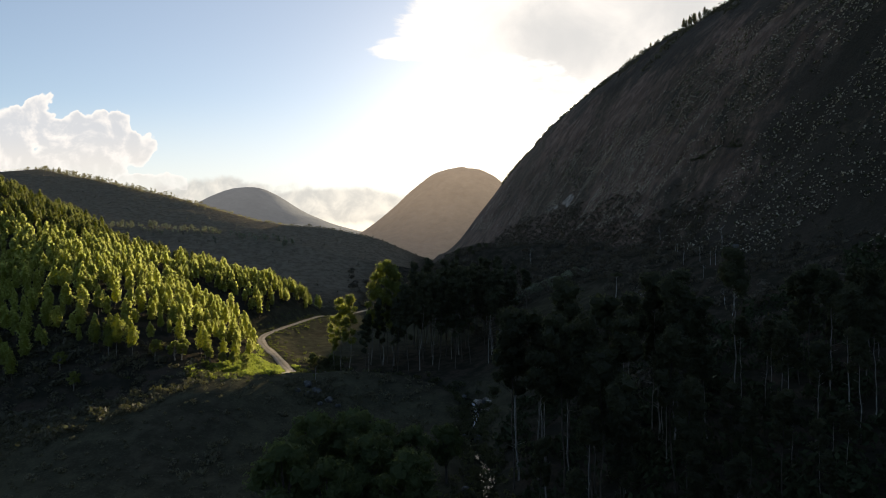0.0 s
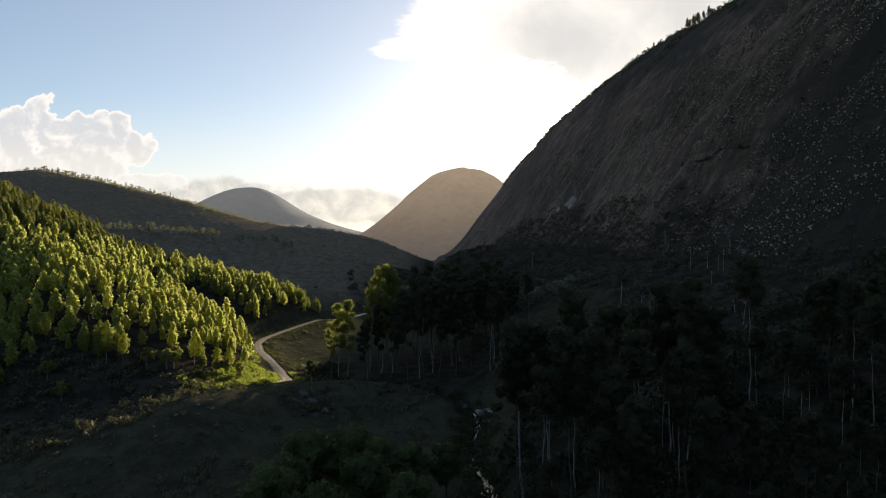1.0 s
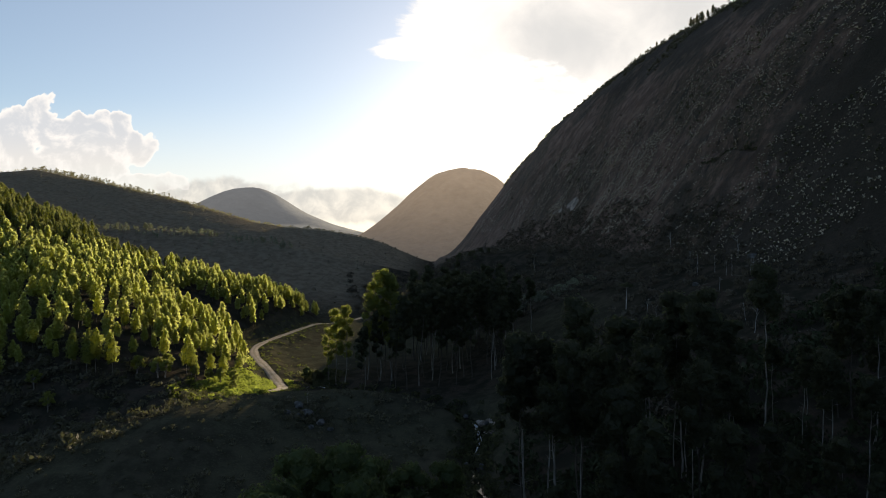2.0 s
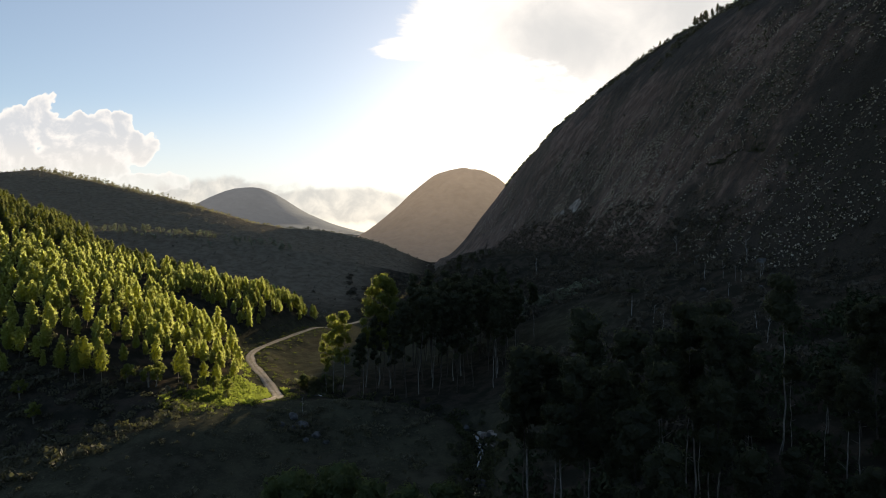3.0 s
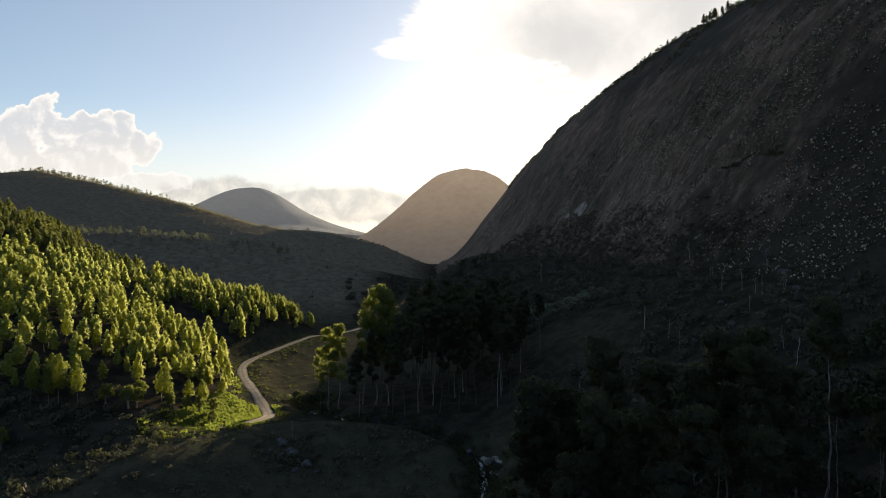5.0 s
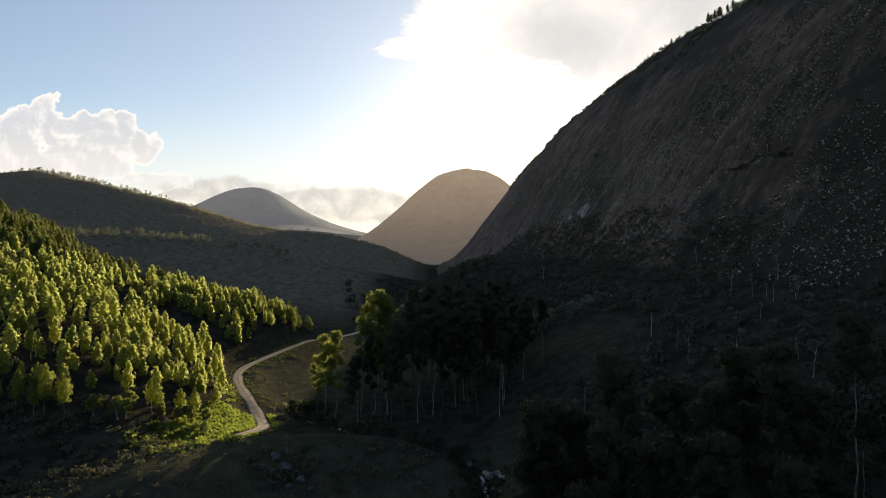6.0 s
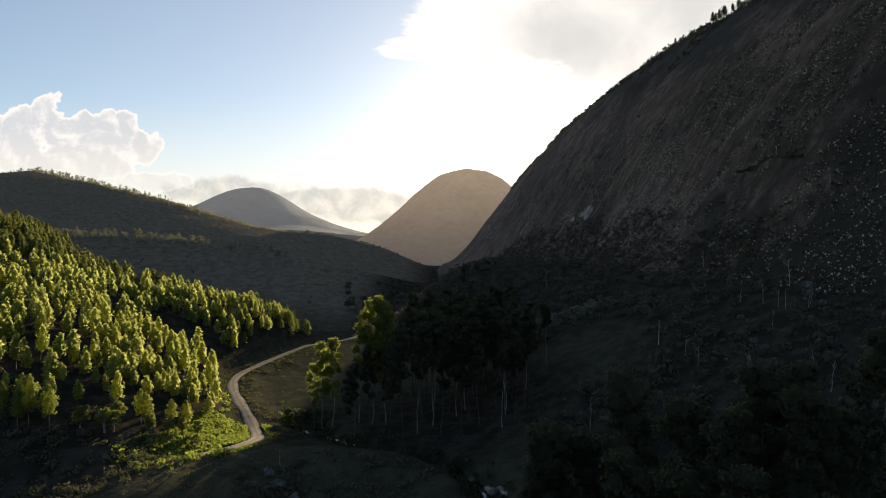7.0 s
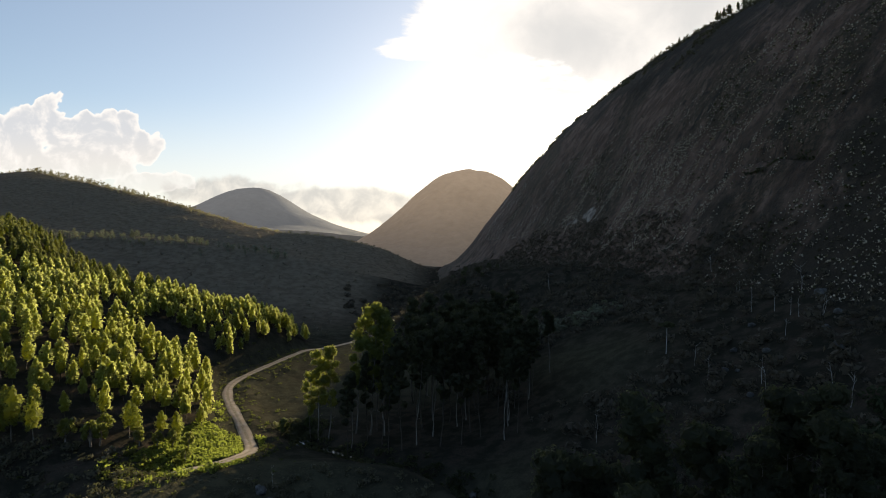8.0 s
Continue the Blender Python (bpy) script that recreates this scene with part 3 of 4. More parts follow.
def soil_share(x, y):
    hill = np.clip((hill_run(x, y) - 3) / 5, 0, 1) * np.clip((y - 128) / 8, 0, 1) * np.clip((near_line(x, y, ROAD_RUN) - 5) / 6, 0, 1)
    scree = np.clip((x - np.interp(y, [180, 253, 300, 345], [14, 4, -20, -40])) / 20 + fractal(x, y, 30, 3, 5) * 0.6, 0, 1) * (1 - 0.8 * bell(x, y, 38, 212, 15, 24))
    # forest earth under the stands, its dark tone also painting their shade
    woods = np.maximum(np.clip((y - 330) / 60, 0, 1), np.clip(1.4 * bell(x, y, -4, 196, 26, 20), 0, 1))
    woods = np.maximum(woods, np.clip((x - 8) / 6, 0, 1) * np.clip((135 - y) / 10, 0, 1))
    return np.clip(np.maximum(np.maximum(hill, scree), woods), 0, 1)


# share of painted haze in the ground colour, growing from y = 340
haze_share = land.data.attributes.new("haze_share", "FLOAT", "POINT")
haze_share.data.foreach_set("value", (np.clip((gv[:, 1] - 340) / 70, 0, 1) * np.clip((-40 - gv[:, 0]) / 25 + np.clip((gv[:, 1] - 480) / 60, 0, 1), 0, 1)).astype(np.float32))
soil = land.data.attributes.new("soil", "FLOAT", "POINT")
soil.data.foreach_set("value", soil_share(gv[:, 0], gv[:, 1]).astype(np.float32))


def rock_height(x, y):
    z = dome(x, y)
    up = np.clip((z - 36) / 25, 0, 1)
    # runnels follow the fall of the face, ledges cross it
    runnel = fractal(y + 0.25 * x, z * 0.16, 7, 4, 21)
    ledge = fractal(y * 0.35, z, 17, 3, 23)
    arc = 79.0 + 5.0 * np.sin((y - 222) / 40 * math.pi) + 1.2 * fractal(y, x * 0, 9, 2, 71)
    lip = np.clip(1 - np.abs(y - 241) / 20, 0, 1) ** 0.5 * np.exp(-((z - arc) / 1.8) ** 2)
    gully = np.maximum(fractal(y + 0.3 * x, z * 0.08, 24, 3, 27) - 0.25, 0)
    return z - 6.0 * lip - up * 7.0 * gully * np.clip((260 - y) / 60, 0.15, 1) + up * (0.55 * runnel + 1.1 * ledge + 3.0 * fractal(x, y, 46, 3, 25))


rx = steps((-24, 20, 2.0), (20, 190, 1.0), (190, 330, 3.5), (330, 600, 12))
ry = steps((-320, 100, 9), (100, 560, 1.7), (560, 960, 8))
mountain = new("mountain", mesh_of("mountain", *sheet(rx, ry, rock_height), ROCK, True))
tagged(mountain, "steep brown granite mountain with dark streaks and pale tufts", "mountain", kind="structure")


def peak_height(cx, cy, base, top, wx, wy, power, seed, skew=1.0):
    def height(x, y):
        q = ((x - cx) / np.where(x > cx, wx * skew, wx)) ** 2 + ((y - cy) / wy) ** 2
        return base + (top - base) / (1 + q ** power) + (top - base) * 0.045 * fractal(x, y, wx * 0.6, 6, seed, 0.6)
    return height


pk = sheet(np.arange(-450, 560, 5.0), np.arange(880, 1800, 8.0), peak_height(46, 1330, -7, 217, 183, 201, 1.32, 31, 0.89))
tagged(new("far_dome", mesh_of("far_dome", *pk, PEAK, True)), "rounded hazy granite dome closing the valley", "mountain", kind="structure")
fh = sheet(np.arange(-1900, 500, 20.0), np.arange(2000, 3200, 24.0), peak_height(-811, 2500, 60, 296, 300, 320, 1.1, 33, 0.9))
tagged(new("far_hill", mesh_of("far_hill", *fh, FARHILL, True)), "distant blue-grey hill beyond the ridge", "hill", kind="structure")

# ---- road and stream ----
def ribbon(run, z, half, across):
    t = np.gradient(run, axis=0)
    t /= np.linalg.norm(t, axis=1)[:, None]
    nrm = np.c_[-t[:, 1], t[:, 0]]
    v = np.concatenate([np.c_[run + nrm * half[:, None] * a, z] for a in across]).reshape(len(across), -1, 3).transpose(1, 0, 2)
    i = np.arange(v.shape[0] * v.shape[1]).reshape(v.shape[0], v.shape[1])
    return v.reshape(-1, 3), np.stack([i[:-1, :-1], i[1:, :-1], i[1:, 1:], i[:-1, 1:]], -1).reshape(-1, 4)


cols = np.linspace(-1, 1, 7)
rv, rf = ribbon(ROAD_RUN, ROAD_Z, 1.5 + 0.15 * np.sin(np.arange(len(ROAD_RUN)) * 0.7), cols)
rv[:, 2] = ground(rv[:, 0], rv[:, 1]) + 0.14 - 0.1 * np.abs(np.tile(cols, len(ROAD_RUN))) ** 4
road = new("road", mesh_of("road", rv, rf, ROAD, True))
road.data.attributes.new("across", "FLOAT", "POINT").data.foreach_set("value", np.tile(cols, len(ROAD_RUN)).astype(np.float32))
tagged(road, "pale winding dirt road with two wheel ruts", "road", kind="structure")
sv, sf = ribbon(STREAM_RUN, -0.9 + 0.026 * soft(STREAM_RUN[:, 1] - 200, 30), (1.0 + 0.5 * np.sin(np.arange(len(STREAM_RUN)) * 0.9)) * np.interp(STREAM_RUN[:, 1], [150, 156, 163, 172], [1, 2.3, 2.0, 0.55]), np.linspace(-1, 1, 5))
tagged(new("stream", mesh_of("stream", sv, sf, WATER, True)), "narrow rocky stream reflecting the evening sky", "stream", kind="structure")

white = []
for k in range(7):
    i = int(np.random.default_rng(900 + k).integers(36, 76)) if k else int(np.argmin(np.hypot(STREAM_RUN[:, 0] + 37.7, STREAM_RUN[:, 1] - 194.6)))
    i = min(i, len(STREAM_RUN) - 6)
    seg = STREAM_RUN[i:i + 4] + np.random.default_rng(930 + k).normal(size=2) * 0.5
    v, f = ribbon(seg, np.full(4, -0.84 + 0.026 * float(soft(seg[0, 1] - 200, 30))), np.array([0.08, 0.38, 0.28, 0.06]) * (1 + 0.5 * math.sin(k)), np.linspace(-1, 1, 3))
    v[:, 2] += 0.05 * np.abs(np.sin(np.arange(len(v)) * 1.7))
    white.append((v, f))
tagged(new("white_water", mesh_of("white_water", *joined(white), FOAM, True)), "patches of white water on the stream", "stream", kind="stuff")


def rock_scar():
    """Pale freshly broken rock low on the granite."""
    gx, gy = np.meshgrid(np.arange(64, 104, 0.5), np.arange(346, 424, 0.8))
    gz = rock_height(gx, gy)
    upper = ((gy - 361) / 9.0) ** 2 + ((gz - 69.5) / 4.4) ** 2
    lower = ((gy - 377) / 9.0) ** 2 + ((gz - 65.6 + 0.1 * (gy - 377)) / 2.5) ** 2
    near = np.minimum(upper, lower) + 1.5 * fractal(gy * 0.8, gz, 4, 4, 73) < 0.75
    v = np.stack([gx - 0.35, gy - 0.1, gz + 0.3], -1).reshape(-1, 3)
    i = np.arange(gx.size).reshape(gx.shape)
    cell = near[:-1, :-1] & near[1:, 1:]
    f = np.stack([i[:-1, :-1], i[:-1, 1:], i[1:, 1:], i[1:, :-1]], -1)[cell]
    return v, f


tagged(new("rock_scar", mesh_of("rock_scar", *rock_scar(), SCAR, True)), "pale scar of broken rock on the granite", "rock", kind="structure")

# ---- trees ----
RNG = np.random.default_rng(7)


def tree_object(name, model, bark, leaf, label, group, category="tree", heart=0):
    """A tree as a thing: an Empty at its base with trunk and crown."""
    ob = tagged(new(name), label, category, group)
    part("trunk", mesh_of("trunk", *model[0], bark, True), ob)
    k = len(model[1][1])
    part("crown", mesh_of("crown", *model[1], leaf, inner=np.arange(k) >= k - heart if heart else None), ob)
    return ob


def plant(protos, spots, rng, lean=2.0):
    """Trees at (x, y, z, size): the first uses of each prototype move it, the rest are copies."""
    free = list(protos)
    for x, y, z, s in spots:
        m = pose(x, y, z - 0.15, rng.normal() * lean, rng.normal() * lean, rng.uniform(0, 360)) @ Matrix.Scale(s, 4)
        if free:
            free.pop().matrix_basis = m
        else:
            k = protos[rng.integers(len(protos))]
            keep = k.matrix_basis.copy()
            k.matrix_basis = Matrix.Identity(4)
            copy_thing(k, m)
            k.matrix_basis = keep


# plantation on the spur
gx, gy = np.meshgrid(np.arange(-270, -46, 3.8), np.arange(122, 380, 3.8))
spots = np.c_[gx.ravel(), gy.ravel()] + RNG.normal(size=(gx.size, 2)) * 1.05
e = np.minimum(hill_run(spots[:, 0], spots[:, 1]), 322 + 0.12 * hill_run(spots[:, 0], spots[:, 1]) - spots[:, 1])
gully = (bell(spots[:, 0], spots[:, 1], -90, 240, 13, 11) > 0.6) & (RNG.random(len(spots)) > 0.08)
foot_line = np.interp(spots[:, 0], [-150, -120, -108, -99, -86, -78, -73, -66, -58], [122, 132, 145, 161, 173, 180, 183, 185, 187])
lower = (spots[:, 1] < foot_line) | (spots[:, 0] < -235) | (spots[:, 1] > 318)
keep = (e > 3.5) & ~lower & ~gully & (near_line(spots[:, 0], spots[:, 1], ROAD_RUN) > 6)
spots = on_ground(np.vstack([spots[keep], [(-96, 158), (-99, 160), (-93, 166), (-95, 162.5), (-80, 175), (-72, 178), (-94, 161), (-82, 168), (-76, 171), (-87, 165)]]))
spots = spots[(RNG.random(len(spots)) < 0.93) & (fractal(spots[:, 0], spots[:, 1], 22, 3, 15) > -0.42)]
order = np.argsort(np.hypot(spots[:, 0] + 75, spots[:, 1] - 165))
size = RNG.uniform(0.62, 1.12, len(spots))
spots = np.c_[spots, size][order]
models = [young_tree(100 + k) for k in range(6)]
protos = [tree_object("young_eucalyptus", m, BARK_DARK, LEAF_YOUNG, "young plantation eucalyptus with dense yellow-green crown", "plantation trees", heart=m[2]) for m in models]
plant(protos, spots[:300], RNG)
rest = spots[300:]
upper = rest[:, 1] > np.interp(rest[:, 0], [-230, -170, -150, -125, -112, -95], [232, 248, 255, 268, 287, 335])
lean_models = [young_tree(140 + k, count=150, leaf=0.43, rings=7, sides=7) for k in range(6)]


def mass(name, label, spots, models, leaf, rng):
    """A stand too large to count: all trunks in one part, all crowns in another."""
    wood, leaves, inner = [], [], []
    for x, y, z, k in spots:
        m, a = models[rng.integers(len(models))], rng.uniform(0, 6.28)
        wood.append(place((m[0][0][:35], m[0][1][:30]), (x, y, z - 0.2), a, k))
        leaves.append(place(m[1], (x, y, z - 0.2), a, k))
        inner.append(np.arange(len(m[1][1])) >= len(m[1][1]) - m[2])
    bulk = tagged(new(name), label, "trees", kind="stuff")
    part("trunks", mesh_of("trunks", *joined(wood), BARK_DARK, True), bulk)
    part("crowns", mesh_of("crowns", *joined(leaves), leaf, inner=np.concatenate(inner)), bulk)


mass("plantation", "dense stand of young eucalyptus over the upper hillside", rest[~upper], lean_models, LEAF_YOUNG, RNG)
# same trees as the plantation, darkened by leaf colour as if in shade
mass("crest_stand", "eucalyptus with shade-darkened leaves along the crest of the plantation hill", rest[upper], lean_models, LEAF_CREST, RNG)

# taller trees left standing along the foot of the plantation
foot = np.array([(-82.2, 158.6, 0.78), (-85.8, 157.4, 0.90), (-87.4, 156.4, 0.66), (-91.3, 156.2, 0.72), (-89.2, 159.6, 0.76), (-65.8, 166.0, 0.68), (-67.6, 167.4, 0.66), (-63.3, 172.8, 0.52), (-60.6, 173.4, 0.60)])
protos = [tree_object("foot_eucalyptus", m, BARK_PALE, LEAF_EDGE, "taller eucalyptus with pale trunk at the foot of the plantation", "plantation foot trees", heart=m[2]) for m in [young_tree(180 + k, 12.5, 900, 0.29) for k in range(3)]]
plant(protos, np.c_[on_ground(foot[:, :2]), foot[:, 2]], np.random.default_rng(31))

# tall eucalyptus stands
def stand(n, x0, x1, y0, y1, apart, rng):
    got = []
    for _ in range(n * 40):
        p = (rng.uniform(x0, x1), rng.uniform(y0, y1))
        if all(math.hypot(p[0] - q[0], p[1] - q[1]) > apart for q in got):
            got.append(p)
        if len(got) == n:
            break
    return np.array(got)


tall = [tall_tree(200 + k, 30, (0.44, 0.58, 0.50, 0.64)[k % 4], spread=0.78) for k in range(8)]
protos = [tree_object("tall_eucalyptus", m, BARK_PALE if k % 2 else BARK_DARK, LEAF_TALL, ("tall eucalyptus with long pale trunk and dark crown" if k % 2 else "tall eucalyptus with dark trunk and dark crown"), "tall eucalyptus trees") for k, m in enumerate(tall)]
near = on_ground(np.vstack([stand(108, 11, 98, 65, 106, 3.9, RNG), [(49.8, 103.3), (37, 102.5), (12.9, 101.7), (21.5, 103), (40.5, 104)]]))
near = near[near[:, 0] > 10 + 0.10 * np.maximum(100 - near[:, 1], 0)]
top = np.interp(near[:, 0], [12, 22, 37, 47, 60, 80], [29.5, 33.5, 35.5, 35, 39, 41]) + np.interp(near[:, 1], [65, 78, 92], [-17, -9, -1]) - 10 * RNG.random(len(near)) ** 1.7
top[-5:] = 40.2, 36.0, 30.0, 34.2, 36.4
goal = np.maximum(top - near[:, 2], 9)
far = on_ground(stand(74, -31, 24, 183, 240, 3.0, RNG))
far = far[far[:, 0] > -24.5 + 0.185 * np.maximum(far[:, 1] - 190, 0)]
high = np.interp(far[:, 0], [-34, -26, -18, 0, 20], [24, 29, 34, 31, 24]) * RNG.uniform(0.85, 1.05, len(far))
high = np.where((far[:, 0] < -9) & (far[:, 1] < 226), high * np.interp(far[:, 0], [-24, -9], [0.62, 0.86]), high)
edge_trees = on_ground(np.array([(-33.7, 197.8), (-20, 197.5), (-23.9, 198.7), (-36, 199), (-30.8, 196.4), (-16.2, 197)]))
lone = on_ground(np.array([(14, 182.9), (15.9, 192.5), (22, 200), (30, 214)]))
plant(protos, np.vstack([np.c_[near, goal / 30], np.c_[lone, [0.7, 0.7, 0.7, 0.6]]]), RNG, 1.2)
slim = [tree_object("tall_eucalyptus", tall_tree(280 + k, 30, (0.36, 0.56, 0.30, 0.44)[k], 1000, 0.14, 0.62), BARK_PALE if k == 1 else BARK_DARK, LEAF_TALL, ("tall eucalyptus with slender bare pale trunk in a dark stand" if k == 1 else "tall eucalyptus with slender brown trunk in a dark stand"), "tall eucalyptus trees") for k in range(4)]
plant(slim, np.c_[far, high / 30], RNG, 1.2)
# crowns on the sunny edge get the leaf colour that is painted sunlit
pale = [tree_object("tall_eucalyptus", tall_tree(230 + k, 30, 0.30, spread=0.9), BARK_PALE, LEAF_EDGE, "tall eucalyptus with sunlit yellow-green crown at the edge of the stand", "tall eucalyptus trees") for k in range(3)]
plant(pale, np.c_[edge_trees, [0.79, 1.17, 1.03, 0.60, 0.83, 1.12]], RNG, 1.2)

# unseen forest added below the camera to keep low sky light off the stand
lean_tall = [tall_tree(260 + k, 20, 0.25, 160) for k in range(3)]
p = on_ground(stand(90, 15, 100, -30, 60, 5.5, RNG))
wood, leaves = [], []
for x, y, z in p:
    m, a, k = lean_tall[RNG.integers(3)], RNG.uniform(0, 6.28), RNG.uniform(0.75, 1.0) * np.interp(y, [20, 60], [0.95, 0.6])
    wood.append(place(m[0], (x, y, z - 0.3), a, k))
    leaves.append(place(m[1], (x, y, z - 0.3), a, k))
bulk = tagged(new("lower_forest"), "unseen eucalyptus forest below the camera, added to block low sky", "trees", kind="stuff")
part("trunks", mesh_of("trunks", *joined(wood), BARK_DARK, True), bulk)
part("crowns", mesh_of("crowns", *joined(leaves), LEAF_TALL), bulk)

# round-headed trees by the stream
broad = [broad_tree(300 + k) for k in range(4)]
protos = [tree_object("broadleaf_tree", m, BARK_DARK, LEAF_BROAD, "round-headed dark green broadleaf tree beside the stream", "streamside trees") for m in broad]
clump = on_ground(np.vstack([stand(15, -22, 1, 76, 102, 4.6, RNG), [(-43, 198), (-38, 205)]]))
plant(protos, np.c_[clump, np.r_[RNG.uniform(0.7, 1.25, len(clump) - 2), [0.42, 0.36]]], RNG)

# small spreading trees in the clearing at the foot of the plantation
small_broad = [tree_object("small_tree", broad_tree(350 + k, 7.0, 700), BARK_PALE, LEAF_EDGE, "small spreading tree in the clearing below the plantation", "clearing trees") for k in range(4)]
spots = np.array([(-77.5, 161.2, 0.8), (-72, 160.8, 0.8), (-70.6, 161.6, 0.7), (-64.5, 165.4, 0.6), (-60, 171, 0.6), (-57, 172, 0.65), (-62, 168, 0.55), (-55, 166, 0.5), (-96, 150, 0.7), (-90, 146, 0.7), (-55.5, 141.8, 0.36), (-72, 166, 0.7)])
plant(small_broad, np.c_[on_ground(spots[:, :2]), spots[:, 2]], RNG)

# small trees on the slope behind the eucalyptus stand
slope = [tree_object("slope_tree", broad_tree(330 + k, count=900), BARK_DARK, LEAF_TALL, "small dark broadleaf tree on the slope behind the stand", "slope trees") for k in range(3)]
spots = on_ground(stand(30, -24, 26, 290, 372, 5, RNG))
plant(slope, np.c_[spots, RNG.uniform(0.24, 0.45, len(spots))], RNG)

# scrub on slopes, one mass for each stretch
bushes = [bush(400 + k) for k in range(6)]


def scrub(name, label, spots, mat=LEAF_BUSH):
    return tagged(new(name, mesh_of(name, *scatter(bushes, spots, RNG), mat)), label, "shrubs", kind="stuff")


p = np.c_[RNG.uniform(-70, 125, 5200), RNG.uniform(120, 470, 5200)]
edge = np.interp(p[:, 1], [100, 174, 220, 253, 300, 350, 480], [30, 24, 12, 0, -30, -50, -80])
p = on_ground(p[(p[:, 0] > edge) & (fractal(p[:, 0], p[:, 1], 28, 3, 41) > -0.3)])
clear = bell(p[:, 0], p[:, 1], 38, 212, 15, 24) < 0.5
p = p[clear]
q = np.c_[RNG.uniform(20, 125, 9000), RNG.uniform(120, 460, 9000)]
q = np.c_[q, rock_height(q[:, 0], q[:, 1])]
low = q[:, 2] - ground(q[:, 0], q[:, 1])
q = q[(low > -0.5) & (RNG.random(9000) < np.exp(-low / 5)) & (fractal(q[:, 0] + q[:, 2], q[:, 1], 20, 3, 43) > -0.15)]
r = np.c_[RNG.uniform(0, 115, 32000), RNG.uniform(210, 560, 32000)]
r = np.c_[r, rock_height(r[:, 0], r[:, 1])]
low = r[:, 2] - ground(r[:, 0], r[:, 1])
line = np.interp(r[:, 1], [210, 260, 330, 420, 520], [5, 12, 19, 14, 3])
r = r[(low > -0.5) & (RNG.random(32000) < np.clip((line - low) / 5 + 0.6 + 3.0 * fractal(r[:, 1], r[:, 2], 22, 3, 44), 0.01, 1))][:6500]
p = np.vstack([np.c_[p, RNG.uniform(0.6, 2.3, len(p))], np.c_[q, RNG.uniform(0.4, 1.2, len(q))]])
scrub("hillside_scrub", "dark tangled scrub under the granite face", p, LEAF_HEATH)
low_bushes = [bush(480 + k, count=18, leaf=0.30) for k in range(5)]
tagged(new("rock_foot_scrub", mesh_of("rock_foot_scrub", *scatter(low_bushes, np.c_[r, 0.35 + 0.9 * RNG.random(len(r)) ** 2], RNG), LEAF_HEATH)), "low brown scrub creeping up the foot of the granite", "shrubs", kind="stuff")
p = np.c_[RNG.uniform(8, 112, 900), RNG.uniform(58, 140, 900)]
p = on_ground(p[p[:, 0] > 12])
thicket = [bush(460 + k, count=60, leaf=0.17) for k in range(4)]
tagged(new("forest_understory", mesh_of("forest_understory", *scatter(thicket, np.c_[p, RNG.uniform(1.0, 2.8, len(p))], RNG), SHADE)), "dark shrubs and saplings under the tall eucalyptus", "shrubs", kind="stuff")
t = RNG.random(330)
p = np.c_[-4 + 62 * t, 264 - 14 * t] + RNG.normal(size=(330, 2)) * np.array([1.5, 3.2])
scrub("slope_hedge", "pale grey-green shrubs along the top of the clearing", np.c_[on_ground(p), RNG.uniform(0.8, 1.9, 330)], LEAF_HEDGE)
t = RNG.integers(20, 125, 900)
p = STREAM_RUN[np.minimum(t, len(STREAM_RUN) - 1)] + RNG.normal(size=(900, 2)) * 2.5
p = on_ground(p[near_line(p[:, 0], p[:, 1], STREAM_RUN) > 0.8])
scrub("stream_bushes", "dark bushes crowding the stream banks", np.c_[p, RNG.uniform(0.5, 1.5, len(p))], LEAF_TALL)
canopy = [bush(440 + k, count=18, leaf=0.27) for k in range(6)]
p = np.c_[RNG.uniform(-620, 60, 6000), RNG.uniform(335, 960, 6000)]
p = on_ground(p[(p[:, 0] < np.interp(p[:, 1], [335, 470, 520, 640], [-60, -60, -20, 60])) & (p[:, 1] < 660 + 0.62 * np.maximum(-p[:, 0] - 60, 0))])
tagged(new("valley_woods", mesh_of("valley_woods", *scatter(canopy, np.c_[p, RNG.uniform(0.5, 1.25, len(p))], RNG), LEAF_WOODS)), "olive-brown woods with haze in their colour over the far valley side", "woods", kind="stuff")
p = np.c_[RNG.uniform(-110, -2, 1900), RNG.uniform(60, 160, 1900)]
p = on_ground(p[(near_line(p[:, 0], p[:, 1], ROAD_RUN) > 3.5) & (near_line(p[:, 0], p[:, 1], STREAM_RUN) > 4)])
scrub("bank_tussocks", "low tussocks and ferns on the grassy bank", np.c_[p, RNG.uniform(0.2, 0.75, len(p)) * np.where(fractal(p[:, 0], p[:, 1], 16, 3, 51) > 0.15, 1.6, 0.8)])

p = np.c_[RNG.uniform(-150, -56, 1900), RNG.uniform(100, 184, 1900)]
p = on_ground(p[(p[:, 1] > 140 + 0.83 * (p[:, 0] + 46) - 2) & (p[:, 1] < np.interp(p[:, 0], [-150, -115, -99, -86, -78, -73, -66, -58], [190, 178, 170, 166, 167, 175, 180, 184])) & (near_line(p[:, 0], p[:, 1], ROAD_RUN) > 4)])
p = p[(p[:, 0] < -74) | (p[:, 1] < 142)]
scrub("gully_scrub", "dark scrub in the hollow below the plantation", np.c_[p, 0.4 + 1.3 * RNG.random(len(p)) ** 2])
p = np.c_[RNG.uniform(-220, -95, 1400), RNG.uniform(150, 310, 1400)]
p = on_ground(p[(p[:, 0] < -0.62 * p[:, 1] + 3) & (fractal(p[:, 0], p[:, 1], 20, 3, 55) > -0.2)])
